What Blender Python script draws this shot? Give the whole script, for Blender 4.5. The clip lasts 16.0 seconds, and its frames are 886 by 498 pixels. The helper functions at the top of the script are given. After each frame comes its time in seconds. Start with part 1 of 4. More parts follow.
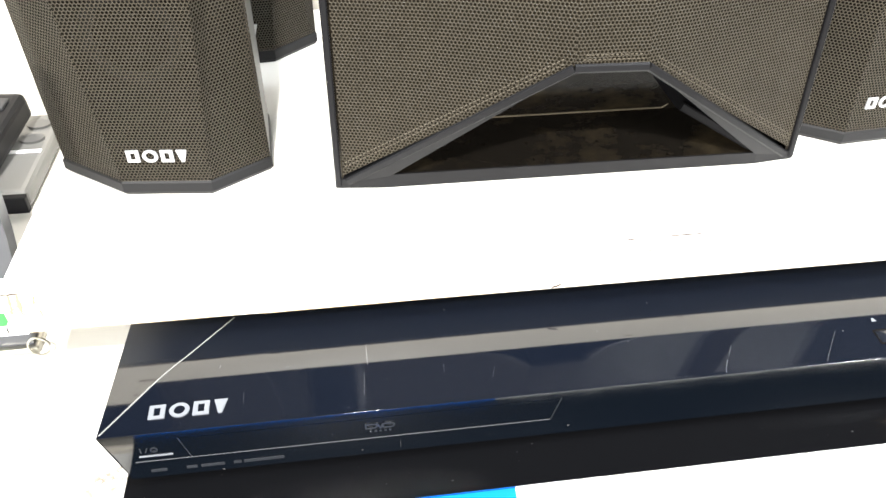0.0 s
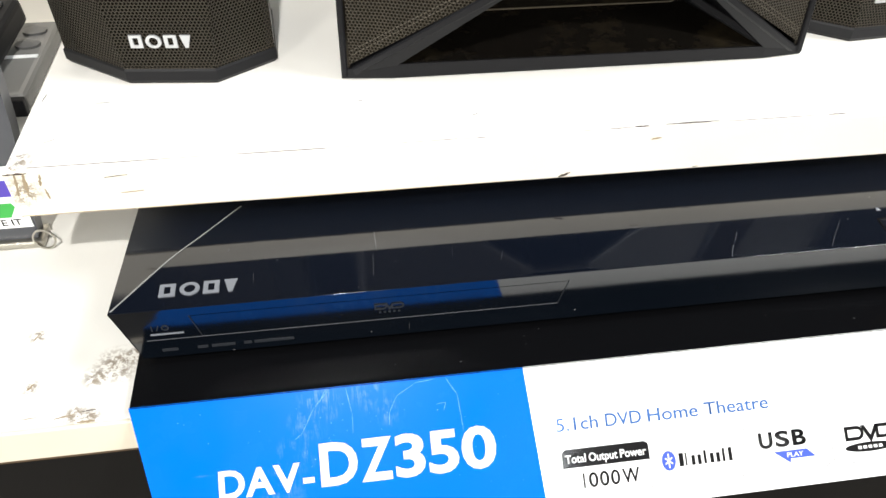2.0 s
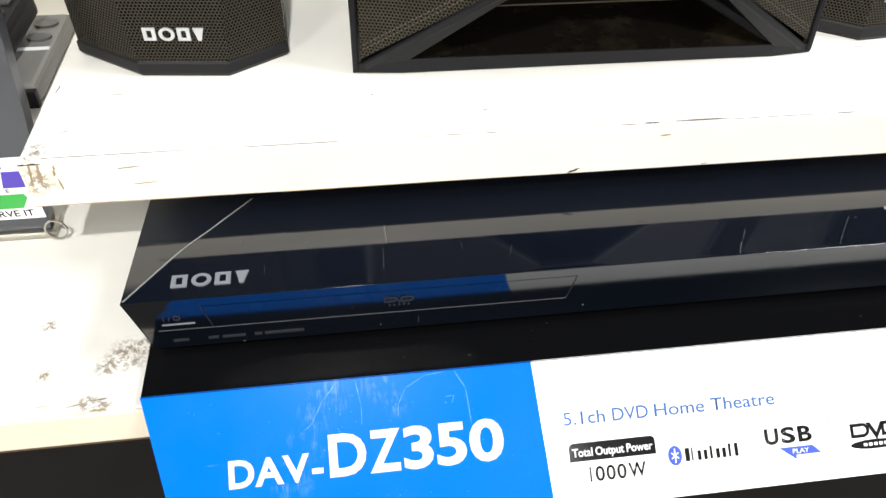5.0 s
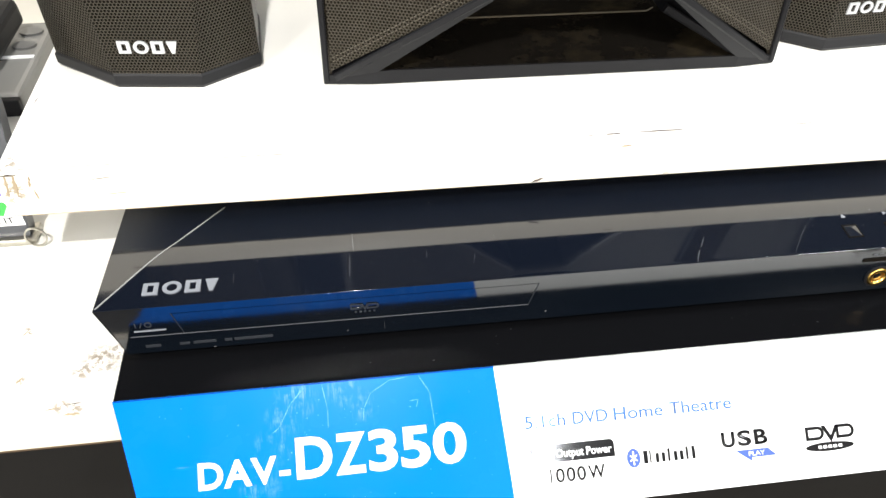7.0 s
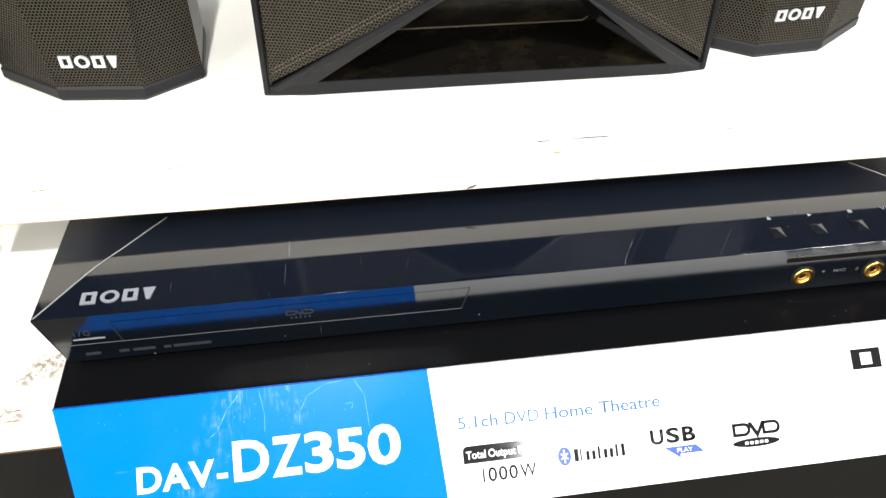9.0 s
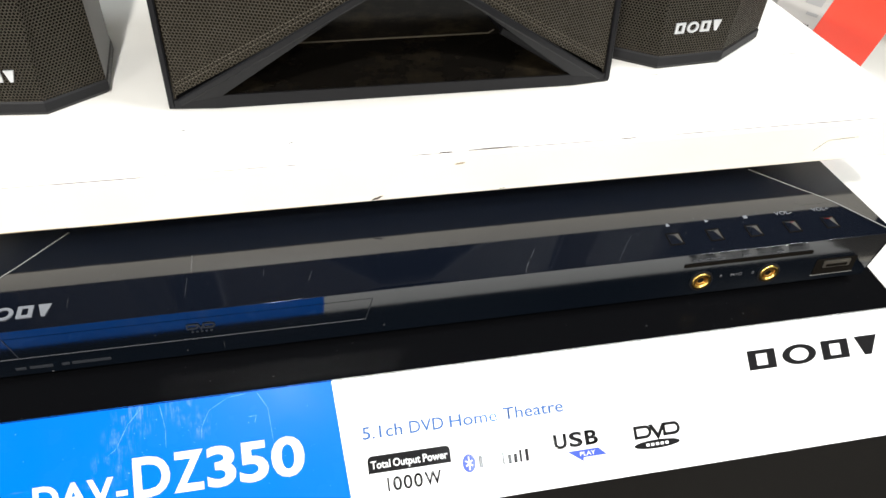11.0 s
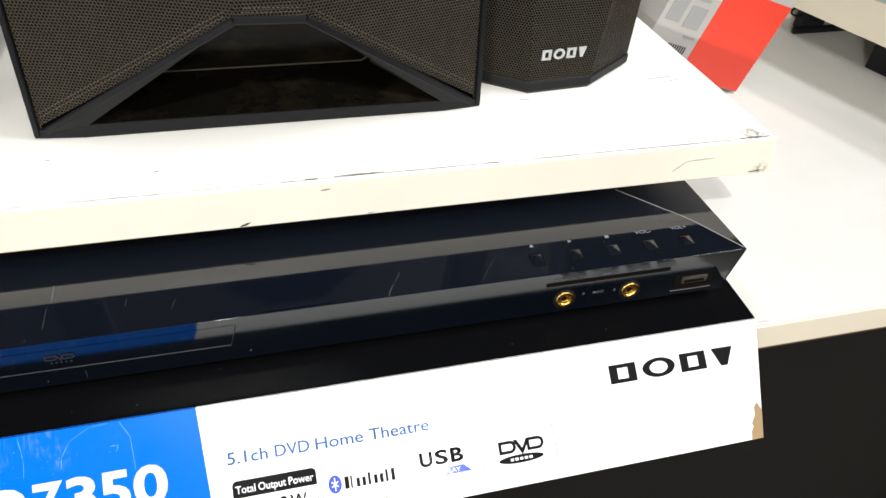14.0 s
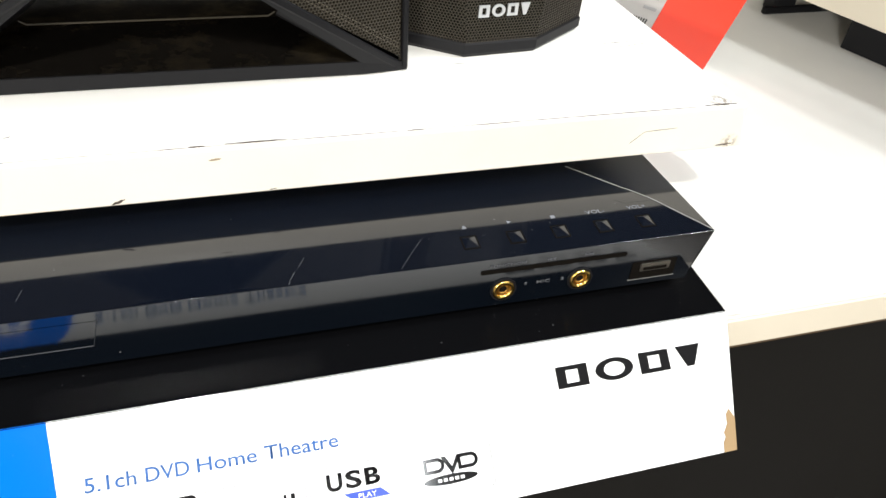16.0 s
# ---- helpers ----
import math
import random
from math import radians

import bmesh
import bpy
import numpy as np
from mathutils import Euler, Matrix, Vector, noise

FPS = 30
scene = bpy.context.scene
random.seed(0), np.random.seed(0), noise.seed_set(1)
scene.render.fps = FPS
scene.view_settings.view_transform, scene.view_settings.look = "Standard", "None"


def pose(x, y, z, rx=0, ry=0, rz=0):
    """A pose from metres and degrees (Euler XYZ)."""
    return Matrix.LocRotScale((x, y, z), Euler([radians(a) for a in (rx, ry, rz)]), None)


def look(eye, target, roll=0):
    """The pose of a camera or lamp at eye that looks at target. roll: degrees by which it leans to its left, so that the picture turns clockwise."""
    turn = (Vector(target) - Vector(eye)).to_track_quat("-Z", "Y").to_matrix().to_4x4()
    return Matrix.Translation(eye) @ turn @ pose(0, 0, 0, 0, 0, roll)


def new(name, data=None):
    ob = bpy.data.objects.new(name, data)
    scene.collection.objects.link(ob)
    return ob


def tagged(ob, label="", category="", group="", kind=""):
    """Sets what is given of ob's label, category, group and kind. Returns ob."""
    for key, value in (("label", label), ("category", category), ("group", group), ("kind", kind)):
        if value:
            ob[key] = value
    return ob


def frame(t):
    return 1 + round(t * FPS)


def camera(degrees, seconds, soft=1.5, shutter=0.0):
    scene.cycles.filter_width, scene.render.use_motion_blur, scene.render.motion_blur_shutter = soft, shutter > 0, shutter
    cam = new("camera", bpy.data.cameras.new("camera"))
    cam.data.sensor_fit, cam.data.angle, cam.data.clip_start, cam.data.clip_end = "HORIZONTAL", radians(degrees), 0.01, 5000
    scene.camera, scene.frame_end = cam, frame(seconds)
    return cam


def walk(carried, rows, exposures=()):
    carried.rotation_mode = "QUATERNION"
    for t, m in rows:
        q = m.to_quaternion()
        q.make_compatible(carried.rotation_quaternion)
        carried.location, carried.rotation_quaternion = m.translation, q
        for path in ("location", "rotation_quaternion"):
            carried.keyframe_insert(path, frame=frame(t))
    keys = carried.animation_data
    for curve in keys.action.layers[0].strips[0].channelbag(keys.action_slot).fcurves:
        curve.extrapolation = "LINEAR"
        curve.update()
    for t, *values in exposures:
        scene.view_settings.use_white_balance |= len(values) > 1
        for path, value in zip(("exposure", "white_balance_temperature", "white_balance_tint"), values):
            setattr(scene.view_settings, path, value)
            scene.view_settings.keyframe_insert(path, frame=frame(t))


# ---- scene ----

# The lower shelf's top lies at z = 0.052, the shop floor at z = -0.70.
cam = camera(60.0, 16.0, soft=1.5)
ROWS = [
    (0, 0.1020, -0.1884, 0.3244, -8.12, -39.74, 0.59),
    (0.5, 0.1012, -0.1937, 0.3173, -8.34, -40.69, 0.72),
    (1, 0.0995, -0.1984, 0.3137, -8.38, -41.67, 0.87),
    (1.5, 0.0963, -0.2039, 0.3078, -8.53, -42.52, 1.01),
    (2, 0.0932, -0.2064, 0.3025, -8.94, -43.07, 1.23),
    (2.5, 0.0922, -0.2074, 0.2992, -9.08, -43.59, 1.32),
    (3, 0.0897, -0.2081, 0.2988, -8.35, -43.64, 0.95),
    (5.5, 0.0907, -0.2087, 0.3038, -8.66, -43.10, 1.63),
    (6, 0.0934, -0.2104, 0.3050, -8.53, -42.99, 1.53),
    (6.5, 0.0981, -0.2122, 0.3084, -8.56, -43.27, 1.55),
    (7, 0.1045, -0.2137, 0.3124, -8.52, -43.46, 1.50),
    (7.5, 0.1124, -0.2171, 0.3152, -8.46, -43.43, 1.42),
    (8, 0.1178, -0.2194, 0.3165, -8.53, -43.32, 1.33),
    (8.5, 0.1242, -0.2212, 0.3196, -8.55, -43.33, 1.08),
    (9, 0.1292, -0.2226, 0.3200, -9.16, -43.26, 1.22),
    (9.2, 0.1337, -0.2236, 0.3192, -9.20, -43.08, 1.11),
    (11.5, 0.1573, -0.2291, 0.3267, -13.94, -42.44, 3.46),
    (12, 0.1619, -0.2298, 0.3296, -14.61, -42.43, 3.87),
    (12.5, 0.1691, -0.2327, 0.3308, -15.55, -42.01, 4.26),
    (13, 0.1764, -0.2329, 0.3350, -15.71, -42.23, 4.14),
    (13.5, 0.1832, -0.2359, 0.3362, -16.73, -41.78, 4.54),
    (14, 0.1926, -0.2394, 0.3366, -17.64, -41.59, 4.94),
    (14.5, 0.2031, -0.2386, 0.3298, -19.93, -40.89, 6.30),
    (15, 0.2134, -0.2318, 0.3230, -20.40, -40.76, 6.54),
    (15.5, 0.2223, -0.2262, 0.3038, -19.83, -39.91, 5.90),
    (16, 0.2284, -0.2142, 0.2899, -19.69, -40.27, 5.86),
]


def eye_pose(x, y, z, yaw, pitch, roll):
    return pose(x, y, z, 0, 0, yaw) @ pose(0, 0, 0, 90 + pitch) @ pose(0, 0, 0, 0, 0, roll)


walk(cam, [(r[0], eye_pose(*r[1:])) for r in ROWS],
     [(0.0, 1.85), (1.0, 1.2), (2.0, 0.5), (3.0, 0.15), (5.5, 0.6), (7.0, 1.0), (9.0, 0.95), (11.5, 0.35), (13.0, 0.2), (15.0, 0.22), (16.0, 0.42)])

FLOOR, CEIL = -0.70, 2.10
LOW, UP, UPB = 0.052, 0.120, 0.0975

# ---- world and lamps ----
world = bpy.data.worlds.new("world")
scene.world = world
world.use_nodes = True
world.node_tree.nodes["Background"].inputs[0].default_value = (0.9, 0.95, 1.0, 1)
world.node_tree.nodes["Background"].inputs[1].default_value = 0.05
# x, y, length, watts, turn, tint and forward slant of the tube lights under the ceiling
COOL, WARM = (0.93, 0.97, 1.0), (1.0, 0.975, 0.925)
# all unseen; the first two, far left, are added only as fill
TUBES = [(-4.5, -1.2, 1.2, 115, 0.0, COOL, 0.0), (-4.0, -6.6, 1.2, 310, -31.0, WARM, 70.0), (0.08, -0.30, 1.1, 3.0, 0.0, COOL, 0.0),
         (1.50, -0.30, 1.0, 22, 22.6, COOL, 0.0), (1.80, -0.35, 1.0, 21, 22.6, COOL, 0.0), (3.00, -3.5, 1.2, 110, 22.6, WARM, 0.0),
         (0.78, -2.15, 0.8, 9, 0.0, COOL, 0.0)]
# a ceiling spot over the aisle, aimed at the speakers
SPOT_AT, SPOT_TO = (0.03, -1.35, 1.98), (0.02, 0.06, 0.10)


def tube_lamp(x, y, length, power, turned, tint, slant):
    data = bpy.data.lights.new("tube_lamp", "AREA")
    data.shape, data.size, data.size_y, data.energy, data.color = "RECTANGLE", 0.05, length, power, tint
    ob = new("tube_light_source", data)
    # a slanted tube lies across the aisle, an added fill aimed at the shelves
    ob.matrix_world = pose(x, y, CEIL - 0.105, 0, 0, turned) @ (pose(0, 0, 0, slant) @ pose(0, 0, 0, 0, 0, 90) if slant else pose(0, 0, 0.03))
    return ob


for tube in TUBES:
    tube_lamp(*tube)
data = bpy.data.lights.new("spot_lamp", "SPOT")
data.energy, data.color, data.shadow_soft_size = 150, (1.0, 0.975, 0.94), 0.035
data.spot_size, data.spot_blend = radians(34), 0.9
new("spot_light_source", data).matrix_world = look(SPOT_AT, SPOT_TO)


# ---- materials ----
def mat(name, color, rough=0.5, metal=0.0, coat=0.0, spec=0.5):
    m = bpy.data.materials.new(name)
    m.use_nodes = True
    b = m.node_tree.nodes["Principled BSDF"]
    b.inputs["Base Color"].default_value = (*color, 1)
    b.inputs["Roughness"].default_value = rough
    b.inputs["Metallic"].default_value = metal
    b.inputs["Coat Weight"].default_value = coat
    b.inputs["Coat Roughness"].default_value = 0.05
    b.inputs["Specular IOR Level"].default_value = spec
    return m


class Nodes:
    """Short hand for building node trees."""

    def __init__(self, m):
        self.t = m.node_tree
        self.b = self.t.nodes["Principled BSDF"]
        self.co = self.t.nodes.new("ShaderNodeTexCoord")

    def link(self, a, b):
        self.t.links.new(a, b)

    def put(self, socket, v):
        if hasattr(v, "is_output"):
            self.link(v, socket)
        else:
            socket.default_value = v

    def mapped(self, scale=(1, 1, 1), loc=(0, 0, 0), rot=(0, 0, 0), kind="Object"):
        n = self.t.nodes.new("ShaderNodeMapping")
        n.inputs["Scale"].default_value = scale
        n.inputs["Location"].default_value = loc
        n.inputs["Rotation"].default_value = rot
        self.link(self.co.outputs[kind], n.inputs["Vector"])
        return n.outputs[0]

    def noise(self, vec, scale, detail=4.0, rough=0.6):
        n = self.t.nodes.new("ShaderNodeTexNoise")
        n.inputs["Scale"].default_value = scale
        n.inputs["Detail"].default_value = detail
        n.inputs["Roughness"].default_value = rough
        self.link(vec, n.inputs["Vector"])
        return n.outputs[0]

    def step(self, v, lo, hi, to0=0.0, to1=1.0):
        n = self.t.nodes.new("ShaderNodeMapRange")
        n.inputs[1].default_value, n.inputs[2].default_value = lo, hi
        n.inputs[3].default_value, n.inputs[4].default_value = to0, to1
        self.put(n.inputs[0], v)
        return n.outputs[0]

    def math(self, op, a, b=0.0):
        n = self.t.nodes.new("ShaderNodeMath")
        n.operation = op
        self.put(n.inputs[0], a)
        self.put(n.inputs[1], b)
        return n.outputs[0]

    def mix(self, f, a, b):
        n = self.t.nodes.new("ShaderNodeMix")
        n.data_type = "RGBA"
        self.put(n.inputs["Factor"], f)
        for socket, v in ((n.inputs[6], a), (n.inputs[7], b)):
            if isinstance(v, tuple):
                socket.default_value = (*v, 1)
            else:
                self.link(v, socket)
        return n.outputs[2]

    def axes(self, kind="Object"):
        n = self.t.nodes.new("ShaderNodeSeparateXYZ")
        self.link(self.co.outputs[kind], n.inputs[0])
        return n.outputs

    def near(self, centre, radius):
        """1 at the centre, 0 beyond the radius, in object space."""
        n = self.t.nodes.new("ShaderNodeVectorMath")
        n.operation = "DISTANCE"
        self.link(self.co.outputs["Object"], n.inputs[0])
        n.inputs[1].default_value = centre
        return self.step(n.outputs["Value"], radius * 0.35, radius, 1.0, 0.0)

    def bump(self, height, strength, distance):
        n = self.t.nodes.new("ShaderNodeBump")
        n.inputs["Strength"].default_value = strength
        n.inputs["Distance"].default_value = distance
        self.link(height, n.inputs["Height"])
        self.link(n.outputs[0], self.b.inputs["Normal"])


def laminate(name, color, front_y, stains=(), rough=0.38, wear=1.0):
    """White shelf board with dirty scratches along its front edge and old glue stains."""
    m = mat(name, color, rough)
    n = Nodes(m)
    soft = n.noise(n.mapped((1, 1, 1)), 14, 3)
    base = n.mix(n.step(soft, 0.35, 0.75), color, tuple(c * 0.93 for c in color))
    ax = n.axes()
    edge = n.step(n.math("ABSOLUTE", n.math("SUBTRACT", ax[1], front_y + 0.003)), 0.0012, 0.0035, 1.0, 0.0)
    line = n.step(n.noise(n.mapped((14, 260, 160)), 1.0, 5, 0.7), 0.60, 0.66)
    patch = n.step(n.noise(n.mapped((9, 9, 9), loc=(3.1, 0.4, 0.7)), 1.0, 2), 0.50, 0.60)
    mask = n.math("MULTIPLY", n.math("MULTIPLY", edge, line), patch)
    sparse = n.math("MULTIPLY", n.step(n.noise(n.mapped((60, 210, 210), loc=(0.3, 0.8, 0)), 1.0, 4, 0.7), 0.735, 0.77), wear)
    mask = n.math("MAXIMUM", n.math("MULTIPLY", mask, wear), n.math("MULTIPLY", sparse, 0.7))
    flake = n.step(n.noise(n.mapped((1, 1, 1)), 420, 5, 0.75), 0.47, 0.55)
    for centre, radius in stains:
        mask = n.math("MAXIMUM", mask, n.math("MULTIPLY", n.math("MULTIPLY", n.near(centre, radius), flake), 0.8))
    dirt = n.mix(n.noise(n.mapped((1, 1, 1)), 300, 2), (0.05, 0.035, 0.02), (0.24, 0.155, 0.075))
    n.link(n.mix(mask, base, dirt), n.b.inputs["Base Color"])
    n.bump(n.noise(n.mapped((1, 1, 1)), 900, 2), 0.04, 0.001)
    return m


def gloss_black(name, color=(0.0030, 0.0044, 0.0084), rough=0.055, dust=0.32, ior=1.72):
    """Piano-black plastic with dust specks and hair scratches."""
    m = mat(name, color, rough)
    n = Nodes(m)
    speck = n.step(n.noise(n.mapped((1, 1, 1)), 520, 2, 0.5), 0.755, 0.79)
    hair = n.step(n.noise(n.mapped((900, 26, 26), rot=(0, 0, 0.5)), 1.0, 2), 0.775, 0.79)
    mask = n.math("MULTIPLY", n.math("MAXIMUM", speck, n.math("MULTIPLY", hair, 0.5)), dust)
    n.link(n.mix(mask, color, (0.35, 0.35, 0.36)), n.b.inputs["Base Color"])
    n.b.inputs["IOR"].default_value = ior
    smear = n.noise(n.mapped((1, 1, 1)), 35, 5, 0.65)
    n.link(n.step(smear, 0.35, 0.75, rough, rough + 0.05), n.b.inputs["Roughness"])
    return m


def grille(name, pitch_x, pitch_y, wire=(0.044, 0.037, 0.026), see_through=False):
    """Punched metal speaker mesh: round holes in staggered rows, laid out in metres on the UV map."""
    m = mat(name, wire, 0.5, 0.0, spec=0.2)
    n = Nodes(m)
    t = n.t
    ax = n.axes("UV")
    across, along = n.math("MULTIPLY", ax[0], 1.0 / pitch_x), n.math("MULTIPLY", ax[1], 1.0 / pitch_y)
    near = None
    for shift in (0.0, 0.5):
        du = n.math("SUBTRACT", n.math("FRACT", n.math("ADD", across, shift)), 0.5)
        dv = n.math("MULTIPLY", n.math("SUBTRACT", n.math("FRACT", n.math("ADD", along, shift)), 0.5), 1.732)
        d = n.math("ADD", n.math("MULTIPLY", du, du), n.math("MULTIPLY", dv, dv))
        near = d if near is None else n.math("MINIMUM", near, d)
    fac = n.step(near, 0.04, 0.24)
    tone = n.noise(n.mapped((1, 1, 1)), 60, 3)
    n.link(n.mix(fac, (0.0080, 0.0068, 0.0050), n.mix(tone, tuple(c * 0.7 for c in wire), tuple(c * 1.25 for c in wire))), n.b.inputs["Base Color"])
    n.bump(fac, 0.8, 0.0006)
    n.link(n.step(fac, 0.2, 0.9, 0.0, 0.28), n.b.inputs["Specular IOR Level"])
    if see_through:
        clear, blend = t.nodes.new("ShaderNodeBsdfTransparent"), t.nodes.new("ShaderNodeMixShader")
        n.link(n.step(fac, 0.1, 0.6, 0.5, 1.0), blend.inputs[0])
        n.link(clear.outputs[0], blend.inputs[1])
        n.link(n.b.outputs[0], blend.inputs[2])
        n.link(blend.outputs[0], t.nodes["Material Output"].inputs["Surface"])
    return m


def printed(name, color, rough=0.22, spec=0.5, smear_glints=()):
    """Laminated print with faint scuffs and rubbed streaks whose lamp glints are painted pale."""
    m = mat(name, color, rough, spec=spec)
    n = Nodes(m)
    scuff = n.step(n.noise(n.mapped((30, 220, 220), rot=(0, 0, 1.1)), 1.0, 5, 0.7), 0.66, 0.74)
    patch = n.step(n.noise(n.mapped((1, 1, 1)), 26, 2), 0.52, 0.66)
    worn = n.math("MULTIPLY", n.math("MULTIPLY", scuff, patch), 0.12)
    rub = n.math("MULTIPLY", n.step(n.noise(n.mapped((620, 75, 75), rot=(0, 0, 0.25)), 1.0, 5, 0.75), 0.46, 0.72), n.step(n.noise(n.mapped((1, 1, 1)), 150, 3), 0.40, 0.62))
    for centre, radius in smear_glints:
        worn = n.math("MAXIMUM", worn, n.math("MULTIPLY", n.math("MULTIPLY", n.near(centre, radius), rub), 0.20))
    n.link(n.mix(worn, color, (0.75, 0.85, 0.92)), n.b.inputs["Base Color"])
    n.link(n.step(n.noise(n.mapped((1, 1, 1)), 40, 4), 0.3, 0.7, rough * 0.8, rough * 1.5), n.b.inputs["Roughness"])
    return m


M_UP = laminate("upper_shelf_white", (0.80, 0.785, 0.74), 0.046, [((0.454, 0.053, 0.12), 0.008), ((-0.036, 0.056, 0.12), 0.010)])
M_UPEDGE = laminate("shelf_edge_cream", (0.80, 0.755, 0.65), 0.5, [((-0.034, 0.049, 0.110), 0.009), ((0.462, 0.046, 0.10), 0.006)], 0.42, 0.7)
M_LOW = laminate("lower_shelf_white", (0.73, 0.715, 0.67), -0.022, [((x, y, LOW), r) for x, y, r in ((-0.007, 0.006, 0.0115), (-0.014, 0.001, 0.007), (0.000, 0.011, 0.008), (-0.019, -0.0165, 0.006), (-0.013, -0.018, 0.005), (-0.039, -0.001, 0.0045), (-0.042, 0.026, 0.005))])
M_LOWEDGE = laminate("lower_edge_cream", (0.76, 0.69, 0.56), 0.5, (), 0.42, 0.3)
M_PLINTH = mat("plinth_black", (0.007, 0.0065, 0.006), 0.6, spec=0.2)
M_WALL = mat("wall_cream", (0.74, 0.70, 0.62), 0.7)
M_ROOM = mat("room_paint", (0.20, 0.18, 0.15), 0.8)
M_DARKWALL = mat("dark_wall", (0.0055, 0.0065, 0.0095), 0.8, spec=0.08)
M_FLOOR = mat("floor_tile", (0.10, 0.085, 0.065), 0.3)
M_BLACK = gloss_black("piano_black")
M_FRONT = gloss_black("front_black", (0.0016, 0.0028, 0.0050))
M_STAND = gloss_black("satin_black", (0.0028, 0.0029, 0.0034), 0.30, 0.25, 1.10)
M_SEAM = mat("seam_grey", (0.22, 0.22, 0.21), 0.4)
M_PLASTIC = mat("satin_black_plastic", (0.008, 0.008, 0.009), 0.45, spec=0.18)
M_TRAP = gloss_black("speaker_gloss", (0.026, 0.021, 0.013), 0.16, 0.4, 1.3)
_n = Nodes(M_TRAP)
_smudge = _n.step(_n.noise(_n.mapped((26, 40, 70)), 1.0, 6, 0.7), 0.48, 0.78)
_n.link(_n.mix(_smudge, (0.008, 0.0068, 0.0055), (0.040, 0.031, 0.018)), _n.b.inputs["Base Color"])
M_SATGRILLE = grille("satellite_grille", 0.0016, 0.0028, see_through=True)
M_CENGRILLE = grille("centre_grille", 0.0016, 0.0028)
M_SILVER = mat("silver_print", (0.17, 0.18, 0.20), 0.4, 0.0)
M_BADGE = mat("badge_silver", (0.50, 0.51, 0.52), 0.35, 0.5)
M_DIMPRINT = mat("dim_print", (0.015, 0.017, 0.021), 0.4)
M_FINEPRINT = mat("fine_print", (0.07, 0.072, 0.08), 0.5)
M_GOLD = mat("gold_plating", (0.80, 0.52, 0.14), 0.22, 1.0)
M_BRASS = mat("inner_brass", (0.42, 0.22, 0.05), 0.35, 1.0)
M_HOLE = mat("dark_socket", (0.005, 0.004, 0.003), 0.8, spec=0.05)
M_STEEL = mat("steel", (0.45, 0.43, 0.38), 0.3, 1.0)
SIGN_DOWN = (0.7875, 0.6163)
# streaks down the blue: lamp glints on rubbed print, mixed into the colour
M_BLUE = printed("sign_blue", (0.0003, 0.126, 0.60), 0.22, 0.03, [((x, -0.0200 - d * SIGN_DOWN[0], 0.057 - d * SIGN_DOWN[1]), r) for x, d, r in (
    (0.074, 0.006, 0.010), (0.069, 0.014, 0.009), (0.064, 0.024, 0.009), (0.058, 0.037, 0.010), (0.0555, 0.048, 0.009), (0.094, 0.004, 0.009), (0.101, 0.011, 0.007))])
M_SIGNWHITE = printed("sign_white", (0.80, 0.81, 0.80), 0.08)
M_INKWHITE = mat("white_ink", (0.82, 0.83, 0.83), 0.3)
M_INKBLUE = mat("blue_ink", (0.045, 0.13, 0.36), 0.085, spec=0.5)
M_INKFLAG = mat("flag_blue_ink", (0.06, 0.10, 0.52), 0.085, spec=0.5)
M_INKBLACK = mat("black_ink", (0.010, 0.010, 0.011), 0.085, spec=0.5)
M_INKFRAME = mat("frame_ink", (0.17, 0.17, 0.175), 0.6, spec=0.05)
M_INKGREY = mat("grey_ink", (0.30, 0.30, 0.30), 0.5, spec=0.2)
M_CARD = mat("torn_cardboard", (0.30, 0.20, 0.10), 0.85)
M_RED = mat("carton_red", (0.70, 0.045, 0.02), 0.4)
# white card, greyed to include the shade the carton stands in
M_CARTON = mat("carton_shaded_white", (0.40, 0.385, 0.37), 0.5)
M_TRAY = mat("smoke_plastic", (0.17, 0.168, 0.16), 0.25)
M_KEY = mat("pale_key", (0.10, 0.10, 0.098), 0.4)
M_RUBBER = mat("rubber_grey", (0.03, 0.03, 0.032), 0.6)
M_GREEN = mat("sticker_green", (0.03, 0.33, 0.05), 0.4)
M_PURPLE = mat("sticker_purple", (0.07, 0.04, 0.38), 0.4)
M_BAFFLE = mat("baffle_black", (0.009, 0.008, 0.007), 0.8, spec=0.05)
M_SHELL = mat("shell_grey", (0.022, 0.022, 0.023), 0.4, spec=0.4)
M_CEIL = mat("ceiling_white", (0.50, 0.50, 0.485), 0.8)
M_HOUSING = mat("lamp_housing", (0.7, 0.7, 0.7), 0.5)


# ---- mesh helpers ----
def part(name, bm, material, parent=None, label="", smooth=False):
    me = bpy.data.meshes.new(name)
    bmesh.ops.recalc_face_normals(bm, faces=bm.faces)
    bm.to_mesh(me)
    bm.free()
    for m in (material if isinstance(material, (list, tuple)) else [material]):
        me.materials.append(m)
    if smooth:
        for p in me.polygons:
            p.use_smooth = True
    ob = new(name, me)
    if parent:
        ob.parent = parent
    if label:
        ob["label"] = label
    return ob


def prism(outline, z0, z1, bevel=0.0, segments=2, bm=None):
    """An upright prism over a plan outline."""
    bm = bm or bmesh.new()
    lo = [bm.verts.new((x, y, z0)) for x, y in outline]
    hi = [bm.verts.new((x, y, z1)) for x, y in outline]
    bm.faces.new(lo[::-1])
    bm.faces.new(hi)
    k = len(outline)
    for i in range(k):
        bm.faces.new((lo[i], lo[(i + 1) % k], hi[(i + 1) % k], hi[i]))
    if bevel:
        bmesh.ops.bevel(bm, geom=bm.edges[:], offset=bevel, segments=segments, profile=0.6, affect="EDGES")
    return bm


